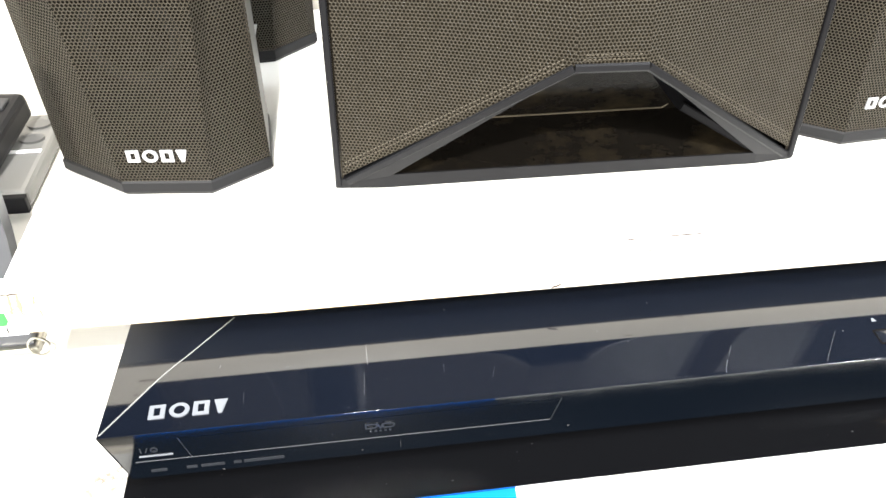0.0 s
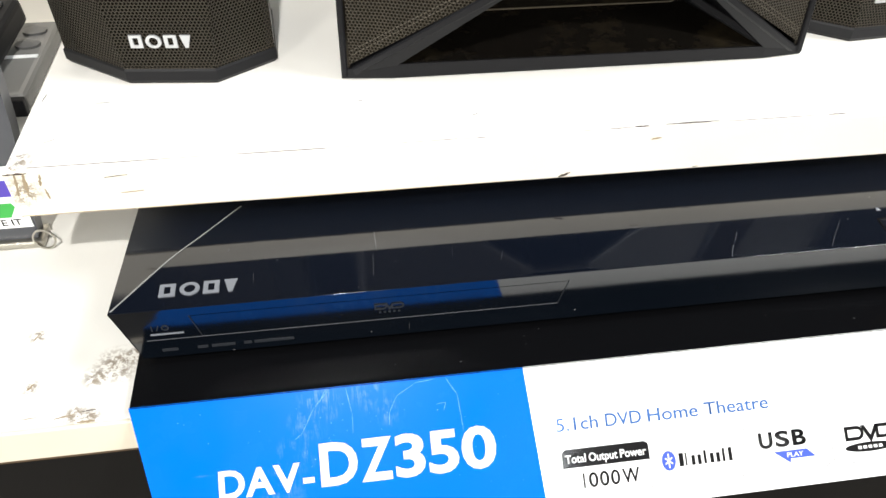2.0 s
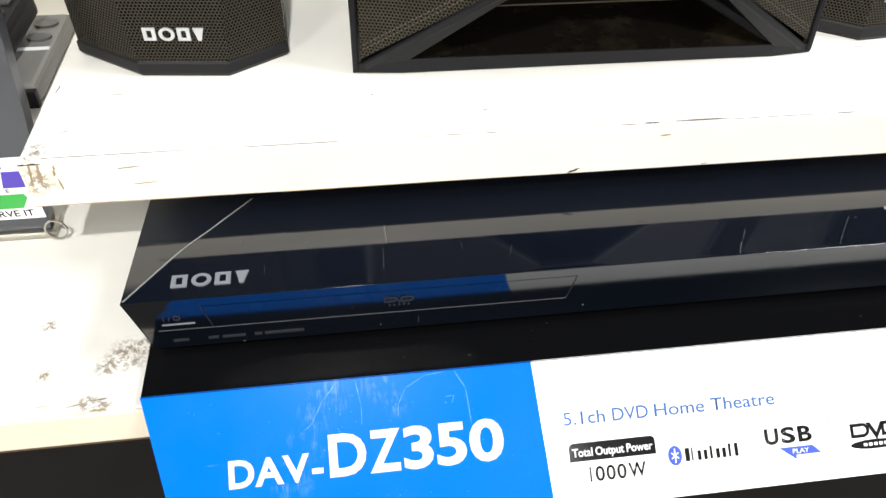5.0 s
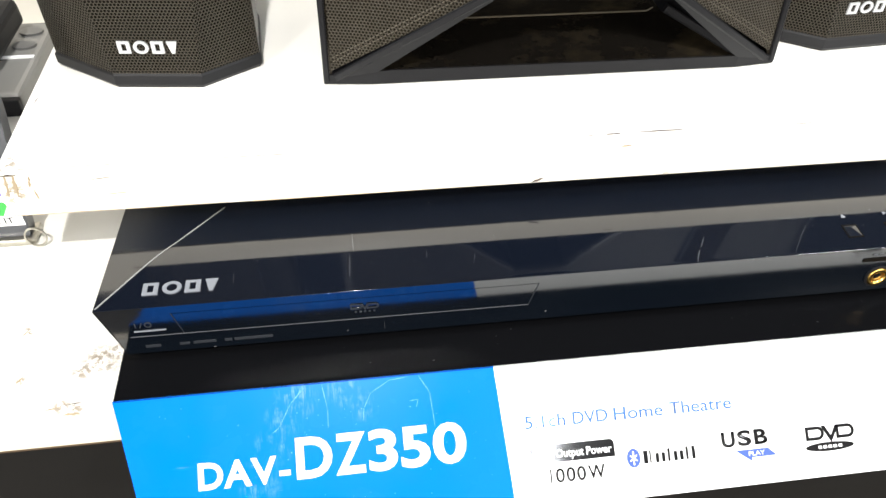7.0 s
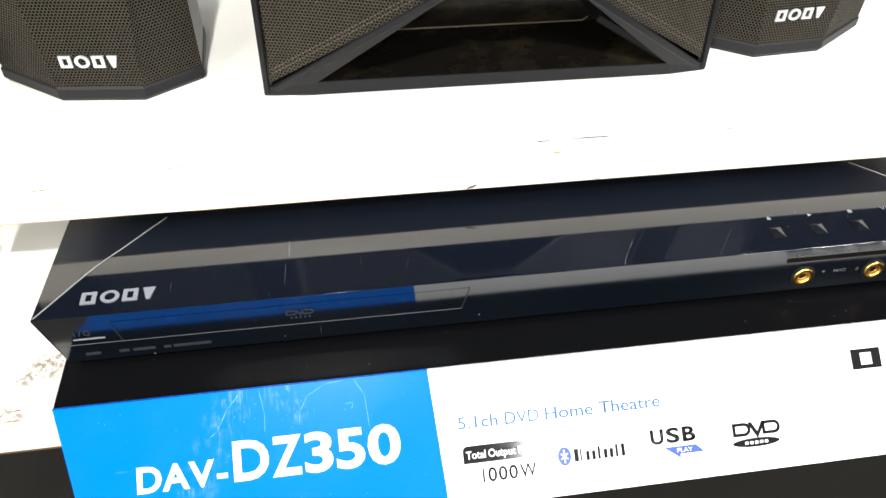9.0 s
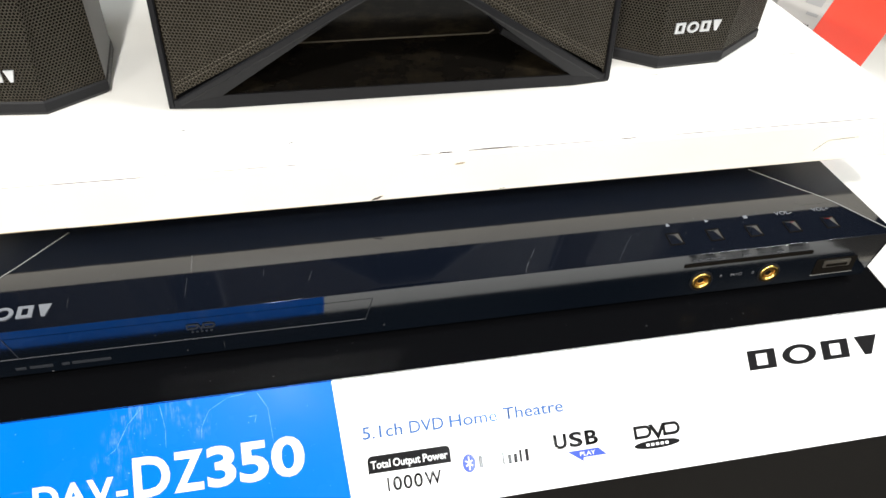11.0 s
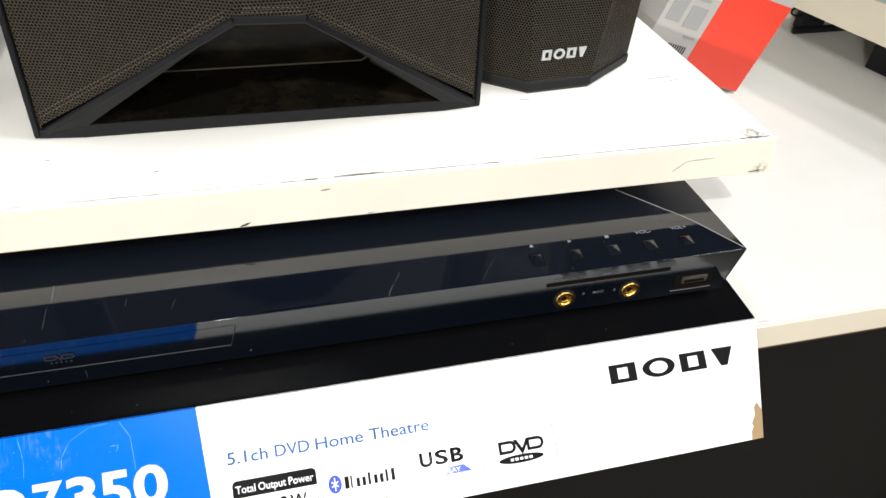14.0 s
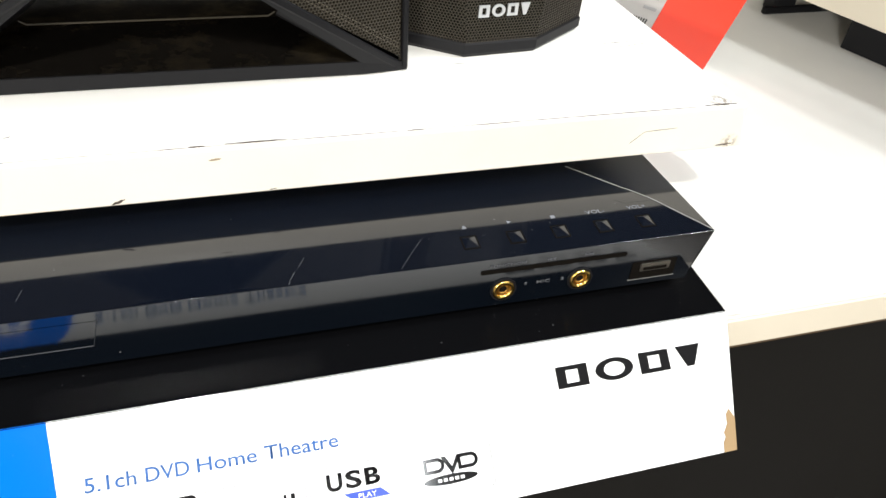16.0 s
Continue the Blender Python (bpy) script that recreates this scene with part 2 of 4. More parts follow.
def box(x0, x1, y0, y1, z0, z1, bevel=0.0, segments=2, bm=None):
    return prism([(x0, y0), (x1, y0), (x1, y1), (x0, y1)], z0, z1, bevel, segments, bm)


def loft(rings, caps=True, bm=None):
    """Skins a row of closed rings of points."""
    bm = bm or bmesh.new()
    vs = [[bm.verts.new(p) for p in r] for r in rings]
    k = len(rings[0])
    for a, b in zip(vs, vs[1:]):
        for i in range(k):
            bm.faces.new((a[i], a[(i + 1) % k], b[(i + 1) % k], b[i]))
    if caps:
        bm.faces.new(vs[0][::-1])
        bm.faces.new(vs[-1])
    return bm


def rounded(x0, x1, y0, y1, r, k=5):
    pts = []
    for cx, cy, a in ((x1 - r, y1 - r, 0), (x0 + r, y1 - r, 90), (x0 + r, y0 + r, 180), (x1 - r, y0 + r, 270)):
        for i in range(k + 1):
            t = radians(a + 90 * i / k)
            pts.append((cx + r * math.cos(t), cy + r * math.sin(t)))
    return pts


def ring_xy(cx, cy, rx, ry, k=28):
    return [(cx + rx * math.cos(2 * math.pi * i / k), cy + ry * math.sin(2 * math.pi * i / k)) for i in range(k)]


def hoop(outer, inner, z0, z1):
    """A flat frame between two outlines of the same count."""
    return loft([[(x, y, z) for x, y in o] for o, z in ((inner, z0), (outer, z0), (outer, z1), (inner, z1), (inner, z0))], caps=False)


def text_bm(words, x0, x1, y0, y1, fat=0.0, depth=0.0001):
    """The words in the built-in font, fitted to x0..x1 and, by the height of their capitals, to y0..y1."""
    def shape(s):
        cu = bpy.data.curves.new("lettering", "FONT")
        cu.body, cu.offset, cu.resolution_u = s, fat, 4
        ob = bpy.data.objects.new("lettering", cu)
        scene.collection.objects.link(ob)
        bpy.context.view_layer.update()
        me = bpy.data.meshes.new_from_object(ob.evaluated_get(bpy.context.evaluated_depsgraph_get()))
        bpy.data.objects.remove(ob)
        return me
    me = shape(words)
    xs = [v.co.x for v in me.vertices]
    cap = shape("E")
    ys = [v.co.y for v in cap.vertices]
    bm = bmesh.new()
    bm.from_mesh(me)
    sx, sy = (x1 - x0) / (max(xs) - min(xs)), (y1 - y0) / (max(ys) - min(ys))
    for v in bm.verts:
        v.co = Vector((x0 + (v.co.x - min(xs)) * sx, y0 + (v.co.y - min(ys)) * sy, 0))
    bpy.data.meshes.remove(me)
    bpy.data.meshes.remove(cap)
    ext = bmesh.ops.extrude_face_region(bm, geom=bm.faces[:])
    bmesh.ops.translate(bm, vec=(0, 0, depth), verts=[v for v in ext["geom"] if isinstance(v, bmesh.types.BMVert)])
    return bm


def moved(bm, m):
    bmesh.ops.transform(bm, matrix=m, verts=bm.verts[:])
    return bm


def thing(name, label, category, group="", kind="", at=None):
    e = new(name)
    e.empty_display_size = 0.05
    if at is not None:
        e.matrix_world = at
    return tagged(e, label, category, group, kind)


def emblem(x0, x1, y0, y1, parent, material, m, h=0.0002):
    """A maker's mark as four plain shapes: two open blocks, a ring and a wedge."""
    w = x1 - x0
    cy, hh = (y0 + y1) / 2, (y1 - y0)
    for a, b in ((0.0, 0.20), (0.545, 0.745)):
        o = [(x0 + a * w, y0), (x0 + b * w, y0), (x0 + b * w, y1), (x0 + a * w, y1)]
        i = [(x0 + (a + 0.06) * w, y0 + 0.2 * hh), (x0 + (b - 0.06) * w, y0 + 0.2 * hh), (x0 + (b - 0.06) * w, y1 - 0.2 * hh), (x0 + (a + 0.06) * w, y1 - 0.2 * hh)]
        part("mark", moved(hoop(o, i, 0, h), m), material, parent)
    o = ring_xy(x0 + 0.375 * w, cy, 0.125 * w, hh * 0.52)
    i = ring_xy(x0 + 0.375 * w, cy, 0.070 * w, hh * 0.33)
    part("mark", moved(hoop(o, i, 0, h), m), material, parent)
    part("mark", moved(prism([(x0 + 0.86 * w, y0), (x0 + 0.91 * w, y0), (x0 + 0.97 * w, y1), (x0 + 0.80 * w, y1)], 0, h), m), material, parent)


# ---- the room ----
def slab(name, x0, x1, y0, y1, z0, z1, material, label, category):
    return tagged(part(name, box(x0, x1, y0, y1, z0, z1), material), label, category, kind="structure")


slab("floor", -6.0, 7.0, -9.0, 0.9, FLOOR - 0.1, FLOOR, M_FLOOR, "grey tiled shop floor", "floor")
slab("ceiling", -6.0, 7.0, -9.0, 0.9, CEIL, CEIL + 0.1, M_CEIL, "white shop ceiling", "ceiling")
slab("wall_north", -6.0, 7.0, 0.315, 0.40, FLOOR, 0.34, M_WALL, "cream painted panel behind the shelves", "wall")
slab("wall_north_upper", -6.0, 7.0, 0.315, 0.40, 0.34, CEIL, M_DARKWALL, "dark panelled wall above the shelves", "wall")
slab("wall_south", -6.0, 7.0, -9.1, -9.0, FLOOR, CEIL, M_ROOM, "plain shop wall", "wall")
slab("wall_west", -6.1, -6.0, -9.0, 0.315, FLOOR, CEIL, M_ROOM, "plain shop wall", "wall")
slab("wall_east", 7.0, 7.1, -9.0, 0.315, FLOOR, CEIL, M_ROOM, "plain shop wall", "wall")
for tx, ty, length, watts, turned, tint, slant in TUBES:
    e = thing("ceiling_light", "long white tube light, unseen under the ceiling", "ceiling light", "ceiling lights")
    part("housing", moved(box(-0.06, 0.06, -length / 2 - 0.05, length / 2 + 0.05, CEIL - 0.06, CEIL - 0.001, 0.006), pose(tx, ty, 0, 0, 0, turned + (90 if slant else 0))), M_HOUSING, e)
e = thing("spot_light", "small white ceiling spot aimed at the shelf", "ceiling light")
part("mount", moved(prism(ring_xy(0, 0, 0.05, 0.05, 20), CEIL - 0.012, CEIL - 0.001), pose(SPOT_AT[0], SPOT_AT[1], 0)), M_HOUSING, e)
part("stem", moved(prism(ring_xy(0, 0, 0.008, 0.008, 12), SPOT_AT[2] + 0.07, CEIL - 0.012), pose(SPOT_AT[0], SPOT_AT[1] - 0.045, 0)), M_HOUSING, e)
part("can", moved(hoop(ring_xy(0, 0, 0.055, 0.055, 24), ring_xy(0, 0, 0.048, 0.048, 24), -0.03, 0.10), look(SPOT_AT, SPOT_TO)), M_HOUSING, e)

# ---- lower shelf ----
e = thing("lower_shelf", "white laminate shelf with yellowed front edge, stained", "shelf")
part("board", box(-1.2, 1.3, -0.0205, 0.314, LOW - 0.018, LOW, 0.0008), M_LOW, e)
part("edge_band", box(-1.2, 1.3, -0.0225, -0.0206, LOW - 0.018, LOW - 0.0003, 0.0006), M_LOWEDGE, e, "cream edge band")
part("under_lip", box(-1.2, 1.3, -0.0220, -0.0172, LOW - 0.0196, LOW - 0.0182), mat("brown_lip", (0.10, 0.065, 0.035), 0.6), e, "thin brown line under the edge")
part("plinth", box(-1.2, 1.3, -0.017, 0.0, FLOOR, LOW - 0.0185), M_PLINTH, e, "matt black front panel")

# ---- upper shelf ----
def worn_end(bm):
    """Lets the board's end spread a little towards its underside."""
    for v in bm.verts:
        if v.co.x > 0.44:
            v.co.x += 0.0055 * (UP - v.co.z) / (UP - UPB)
    return bm


e = thing("upper_shelf", "white chipped laminate shelf board above the player", "shelf")
part("board", worn_end(prism([(-0.0385, 0.0515), (0.4630, 0.0493), (0.4645, 0.0505), (0.4655, 0.0520), (0.4430, 0.313), (-0.0385, 0.313)], UPB, UP, 0.0008)), M_UP, e)
part("edge_band", worn_end(prism([(-0.0392, 0.0498), (0.4638, 0.0475), (0.4658, 0.0483), (0.4672, 0.0500), (0.4674, 0.0519), (0.4657, 0.0519), (0.4646, 0.0503), (0.4630, 0.0492), (-0.0392, 0.0514)], UPB, UP - 0.0003, 0.0007)), M_UPEDGE, e, "yellowed edge band with chipped corners")

# ---- right-hand shelf, set at an angle ----
turn = math.atan2(0.05, 0.12)
at = pose(0.690, 0.172, 0, 0, 0, math.degrees(turn))
e = thing("side_shelf", "cream shelf end with a pale glass top", "shelf")
part("board", moved(box(0.0015, 0.40, -0.9, 0.12, 0.080, 0.1095, 0.001), at), M_LOW, e)
part("edge_band", moved(box(0.0, 0.0015, -0.9, 0.12, 0.080, 0.1095, 0.0005), at), M_LOWEDGE, e, "cream edge band")
part("glass_top", moved(box(0.004, 0.40, -0.9, 0.12, 0.110, 0.114, 0.0005), at), mat("pale_glass", (0.55, 0.66, 0.64), 0.08), e, "pale green glass sheet")
e = thing("black_riser", "black plastic block under the side shelf", "block")
part("body", moved(box(0.016, 0.20, -0.4, 0.047, LOW, 0.0795, 0.0015), at), M_PLASTIC, e)


# ---- acrylic stand with its slanted sign ----
ANG = math.atan2(0.036, 0.046)
TOPZ = 0.057
SIGN = Matrix(((1, 0, 0, 0), (0, math.cos(ANG), -math.sin(ANG), -0.0200), (0, math.sin(ANG), math.cos(ANG), TOPZ), (0, 0, 0, 1)))
e = thing("sign_stand", "glossy black stand with slanted blue and white sign", "display stand")
part("top_plate", box(0.0028, 0.4347, -0.0205, 0.10, LOW + 0.0003, TOPZ, 0.0007), M_STAND, e, "glossy black acrylic top")
BOT = -0.0592


def side_l(s):
    return 0.0026 + 0.0129 * s / 0.0592


def side_r(s):
    return 0.4347 - 0.0104 * s / 0.0592


part("backing", moved(prism([(side_l(0), -0.0004), (0.0155, BOT), (0.4243, BOT), (0.4347, -0.0004)], -0.0022, -0.0004), SIGN), M_PLASTIC, e)
BX0, BX1 = 0.1560, 0.1598
part("blue_panel", moved(prism([(side_l(0), 0), (0.0155, BOT), (BX1, BOT), (BX0, 0)], -0.0004, 0), SIGN), M_BLUE, e, "bright blue print")
part("white_panel", moved(prism([(BX0, 0), (BX1, BOT), (0.4243, BOT), (0.4347, 0)], -0.0004, 0), SIGN), M_SIGNWHITE, e, "white print")
torn = [(0.4243, BOT), (0.4181, BOT), (0.4188, BOT + 0.004), (0.4203, BOT + 0.0062), (0.4199, BOT + 0.008), (0.4224, BOT + 0.0115), (0.4228, BOT + 0.0155), (0.4247, BOT + 0.0175), (0.4267, BOT + 0.0135)]
part("torn_corner", moved(prism(torn[::-1], -0.0003, 0.00025), SIGN), M_CARD, e, "torn brown cardboard corner")


def flat(name, outline, material, label="", h0=0.0001, h1=0.0002):
    return part(name, moved(prism(outline, h0, h1), SIGN), material, e, label)


def words(s, x0, x1, base, top, material, fat=0.0, h=0.0002):
    return part("lettering", moved(text_bm(s, x0, x1, -base, -top, fat), SIGN @ Matrix.Translation((0, 0, h))), material, e)


def outline_box(x0, x1, s0, s1):
    o, i = rounded(x0, x1, -s1, -s0, 0.0020), rounded(x0 + 0.00026, x1 - 0.00026, -s1 + 0.00026, -s0 - 0.00026, 0.0018)
    part("frame", moved(hoop(o, i, 0.00005, 0.00015), SIGN), M_INKFRAME, e)


for ch, x0, x1 in (("D", 0.0345, 0.0442), ("A", 0.0443, 0.0553), ("V", 0.0549, 0.0652), ("-", 0.0660, 0.0704)):
    words(ch, x0, x1, 0.0377, 0.0271, M_INKWHITE, 0.028)
for ch, x0, x1 in (("D", 0.0728, 0.0873), ("Z", 0.0884, 0.1008), ("3", 0.1018, 0.1135), ("5", 0.1148, 0.1268), ("0", 0.1280, 0.1418)):
    words(ch, x0, x1, 0.0373, 0.0210, M_INKWHITE, 0.028)
for w, x0, x1 in (("5.1ch", 0.1667, 0.1839), ("DVD", 0.1871, 0.2021), ("Home", 0.2048, 0.2261), ("Theatre", 0.2289, 0.2565)):
    words(w, x0, x1, 0.0269, 0.0218, M_INKBLUE, 0.006)
outline_box(0.1676, 0.2034, 0.0342, 0.0530)
outline_box(0.2052, 0.2422, 0.0340, 0.0528)
outline_box(0.2433, 0.2793, 0.0340, 0.0528)
outline_box(0.2812, 0.3156, 0.0338, 0.0528)
tab = rounded(0.1676, 0.2034, -0.0414, -0.0342, 0.0020)
tab = [p for p in tab if p[1] > -0.039] + [(0.1676, -0.0414), (0.2034, -0.0414)]
flat("tab", tab, M_INKBLACK, "black label tab")
for w, x0, x1 in (("Total", 0.1688, 0.1772), ("Output", 0.1784, 0.1902), ("Power", 0.1913, 0.2022)):
    words(w, x0, x1, 0.0396, 0.0363, M_INKWHITE, 0.02, 0.00025)
words("1", 0.1751, 0.1758, 0.0496, 0.0439, M_INKBLACK, 0.014)
for k in range(3):
    words("0", 0.1774 + 0.0045 * k, 0.1812 + 0.0045 * k, 0.0496, 0.0439, M_INKBLACK, 0.014)
words("W", 0.1912, 0.1984, 0.0496, 0.0439, M_INKBLACK, 0.014)
flat("emblem", ring_xy(0.2111, -0.0431, 0.0029, 0.0039), M_INKFLAG, "blue oval emblem")
part("emblem_bar", moved(box(0.21085, 0.21135, -0.0459, -0.0403, 0.0002, 0.0003), SIGN), M_INKWHITE, e)
for turned in (38, -38):
    part("emblem_bar", moved(box(-0.0019, 0.0019, -0.00022, 0.00022, 0.0002, 0.0003), SIGN @ pose(0.2111, -0.0431, 0, 0, 0, turned)), M_INKWHITE, e)
for k, (w, tall) in enumerate(((3.0, 1), (1.0, 1), (2.3, 0), (2.3, 0), (1.6, 1), (2.4, 0), (2.4, 0), (1.6, 1), (2.3, 1))):
    bx = 0.2154 + 0.00263 * k
    part("letter_bar", moved(box(bx, bx + 0.00062 * w, -0.0458, -0.0406 - (0 if tall else 0.0014), 0.0001, 0.0002), SIGN), M_INKBLACK, e)
for ch, x0, x1 in (("U", 0.2500, 0.2559), ("S", 0.2571, 0.2632), ("B", 0.2645, 0.2704)):
    words(ch, x0, x1, 0.0430, 0.0366, M_INKBLACK, 0.032)
flat("flag", [(0.2556, -0.0447), (0.2700, -0.0447), (0.2735, -0.0480), (0.2626, -0.0480), (0.2624, -0.0497)][::-1], M_INKFLAG, "blue flag print")
words("PLAY", 0.2612, 0.2682, 0.0473, 0.0455, M_INKWHITE, 0.0, 0.00025)
# a disc format's mark: two open half-round blocks, a wedge between them and a barred oval
def half_round(x0, x1, y0, y1, inset, r=0.0030):
    return [(x0 + inset, y0 + inset)] + [(x1 - r + (r - inset) * math.sin(a), (y0 + y1) / 2 - ((y1 - y0) / 2 - inset) * math.cos(a)) for a in (math.pi * k / 10 for k in range(11))] + [(x0 + inset, y1 - inset)]


for x0, x1 in ((0.2876, 0.2960), (0.3014, 0.3098)):
    part("logo_block", moved(hoop(half_round(x0, x1, -0.0440, -0.0382, 0.0), half_round(x0, x1, -0.0440, -0.0382, 0.00135), 0.0001, 0.0002), SIGN), M_INKBLACK, e)
flat("logo_block", [(0.2948, -0.0382), (0.2966, -0.0382), (0.2990, -0.0424), (0.3014, -0.0382), (0.3032, -0.0382), (0.2988, -0.0454)][::-1], M_INKBLACK)
flat("logo_oval", ring_xy(0.2978, -0.0470, 0.0110, 0.0019), M_INKBLACK)
for k in range(5):
    part("letter_bar", moved(box(0.2925 + 0.0023 * k, 0.2940 + 0.0023 * k, -0.0476, -0.0464, 0.0002, 0.0003), SIGN), M_INKWHITE, e)
emblem(0.3490, 0.4195, -0.0208, -0.0118, e, M_INKBLACK, SIGN @ Matrix.Translation((0, 0, 0.0001)))

# ---- disc player ----
RZ = 0.0882
PB = 0.0622
e = thing("disc_player", "glossy black disc player, dusty and scratched, on the stand", "disc player")


def top_z(y):
    """The lid's gently domed height: 3 degrees steep in front, rolling over 35 mm back and flattening under the shelf."""
    z, step = RZ, 0.0005
    for i in range(int(round(max(0.0, y) / step))):
        d = (i + 0.5) * step
        z += step * math.tan(radians(max(-8.5 if d < 0.046 else -3.0, min(3.2, 3.2 - 800.0 * (d - 0.0205)))))
    return z


def hip(y):
    return 0.76 * y


def face_y(z):
    """The front's hollow profile: it looks down at the ridge and up below."""
    y, step = 0.0, 0.0005
    for i in range(int(round(max(0.0, RZ - z) / step))):
        zi = RZ - (i + 0.5) * step
        y -= step * math.tan(radians(1.1 - 313.0 * (zi - 0.0758)))
    return y


LID = [0.0, 0.0045, 0.009, 0.0135, 0.0165, 0.0195, 0.0225, 0.0255, 0.0285, 0.0315, 0.0345, 0.0375, 0.060, 0.10, 0.15]
ROLL = 0.00014
# the domed lid with its rolled front edge
profile = [(ROLL - ROLL * math.sin(radians(a)), RZ - ROLL + ROLL * math.cos(radians(a))) for a in (90, 72, 54, 36, 20, 8)]
profile += [(y, top_z(y)) for y in (0.0003, 0.0006, 0.002, 0.003) + tuple(LID[1:3]) + tuple(0.012 + 0.0015 * k for k in range(18)) + tuple(LID[12:])]
bm = bmesh.new()
rows_l = [bm.verts.new((hip(y), y, z)) for y, z in profile]
rows_r = [bm.verts.new((0.43 - hip(y), y, z)) for y, z in profile]
for a in range(len(profile) - 1):
    bm.faces.new((rows_l[a], rows_r[a], rows_r[a + 1], rows_l[a + 1]))
part("lid", bm, M_BLACK, e, "domed piano-black lid", True)
# front, side facets, back and underside
bm = bmesh.new()
rows_l = [bm.verts.new((hip(y), y, z)) for y, z in profile]
rows_r = [bm.verts.new((0.43 - hip(y), y, z)) for y, z in profile]
bl, br = bm.verts.new((0.003, 0.15, RZ - 0.007)), bm.verts.new((0.427, 0.15, RZ - 0.007))
bm.faces.new([bl] + rows_l[::-1])
bm.faces.new([br] + rows_r)
f_l, f_r = rows_l[0], rows_r[0]
g_l, g_r = bm.verts.new((0.0072, -0.0005, PB)), bm.verts.new((0.4228, -0.0005, PB))
h_l, h_r = bm.verts.new((0.012, 0.146, PB)), bm.verts.new((0.418, 0.146, PB))
for f in ((f_l, bl, h_l, g_l), (f_r, g_r, h_r, br), (g_l, h_l, h_r, g_r), (bl, rows_l[-1], rows_r[-1], br, h_r, h_l)):
    bm.faces.new(f)
part("body", bm, M_BLACK, e)
for sx in (0, 1):
    bm = bmesh.new()
    for w, y0, y1 in [(0.00032, a, b) for a, b in zip([0.0012] + LID[1:12], LID[1:13])]:
        q = [(hip(y0) - w, y0), (hip(y0) + w, y0), (hip(y1) + w, y1), (hip(y1) - w, y1)]
        lo = [bm.verts.new((0.43 - x if sx else x, y, top_z(y) - 0.0003)) for x, y in q]
        hi = [bm.verts.new((0.43 - x if sx else x, y, top_z(y) + 0.0002)) for x, y in q]
        bm.faces.new(hi)
        for i in range(4):
            bm.faces.new((lo[i], lo[(i + 1) % 4], hi[(i + 1) % 4], hi[i]))
    part("seam", bm, M_SEAM, e, "thin grey seam")
FRONT = Matrix(((1, 0, 0, 0), (0, 0, -1, 0), (0, 1, 0, 0), (0, 0, 0, 1)))


def fronted(bm):
    """Lays flat work on the player's hollow front."""
    moved(bm, FRONT)
    for v in bm.verts:
        v.co.y += face_y(v.co.z)
    return bm


def front_sheet(name, z0, z1, xl0, xl1, xr0, xr1, out, label="", rows=12):
    """A smooth sheet that follows the hollow front from z0 up to z1."""
    bm = bmesh.new()
    grid = []
    for k in range(rows + 1):
        f = k / rows
        z = z0 + (z1 - z0) * f
        grid.append([bm.verts.new((x, face_y(z) - out, z)) for x in (xl0 + (xl1 - xl0) * f, xr0 + (xr1 - xr0) * f)])
    for a, b in zip(grid, grid[1:]):
        bm.faces.new((a[0], a[1], b[1], b[0]))
    return part(name, bm, M_FRONT, e, label, True)


front_sheet("front_panel", PB, RZ - ROLL, 0.0072, 0.0, 0.4228, 0.43, 0.0, "hollow glossy front")


def front(name, outline, h0, h1, material, parent=None, label=""):
    """A plate on the player's upright front: outline in x and z, h out of the front."""
    return part(name, fronted(prism(outline, h0, h1)), material, parent or e, label)


def line(x0, z0, x1, z1, w, material, name="groove_line"):
    dx, dz = x1 - x0, z1 - z0
    k = w / 2 / math.hypot(dx, dz)
    return front(name, [(x0 - dz * k, z0 + dx * k), (x0 + dz * k, z0 - dx * k), (x1 + dz * k, z1 - dx * k), (x1 - dz * k, z1 + dx * k)][::-1], 0.0, 0.00022, material)


front_sheet("disc_tray", 0.0720, 0.0836, 0.0315, 0.0290, 0.1738, 0.1770, 0.00012, "flush disc drawer")
line(0.0105, 0.0717, 0.1738, 0.0713, 0.0002, M_FINEPRINT)
line(0.1738, 0.0712, 0.1772, 0.0838, 0.0003, M_DIMPRINT)
line(0.0285, 0.0838, 0.0315, 0.0720, 0.0003, M_DIMPRINT)
front("power_bar", rounded(0.0125, 0.0250, 0.0746, 0.0751, 0.0002), 0.0, 0.0004, M_SILVER, None, "thin silver power bar")
line(0.0136, 0.0769, 0.0136, 0.0795, 0.0004, M_DIMPRINT, "icon_stroke")
line(0.0152, 0.0769, 0.0163, 0.0795, 0.0004, M_DIMPRINT, "icon_stroke")
part("icon_ring", fronted(hoop(ring_xy(0.0186, 0.0782, 0.0014, 0.0014, 16), ring_xy(0.0186, 0.0782, 0.0010, 0.0010, 16), 0, 0.0003)), M_DIMPRINT, e)
for x0 in (0.0988, 0.1056):
    part("print_block", fronted(hoop(half_round(x0, x0 + 0.0050, 0.0775, 0.0804, 0.0, 0.0018), half_round(x0, x0 + 0.0050, 0.0775, 0.0804, 0.0006, 0.0018), 0.0003, 0.00055)), M_DIMPRINT, e)
front("print_block", [(0.1030, 0.0804), (0.1038, 0.0804), (0.1048, 0.0783), (0.1058, 0.0804), (0.1066, 0.0804), (0.1048, 0.0768)][::-1], 0.0003, 0.00055, M_DIMPRINT)
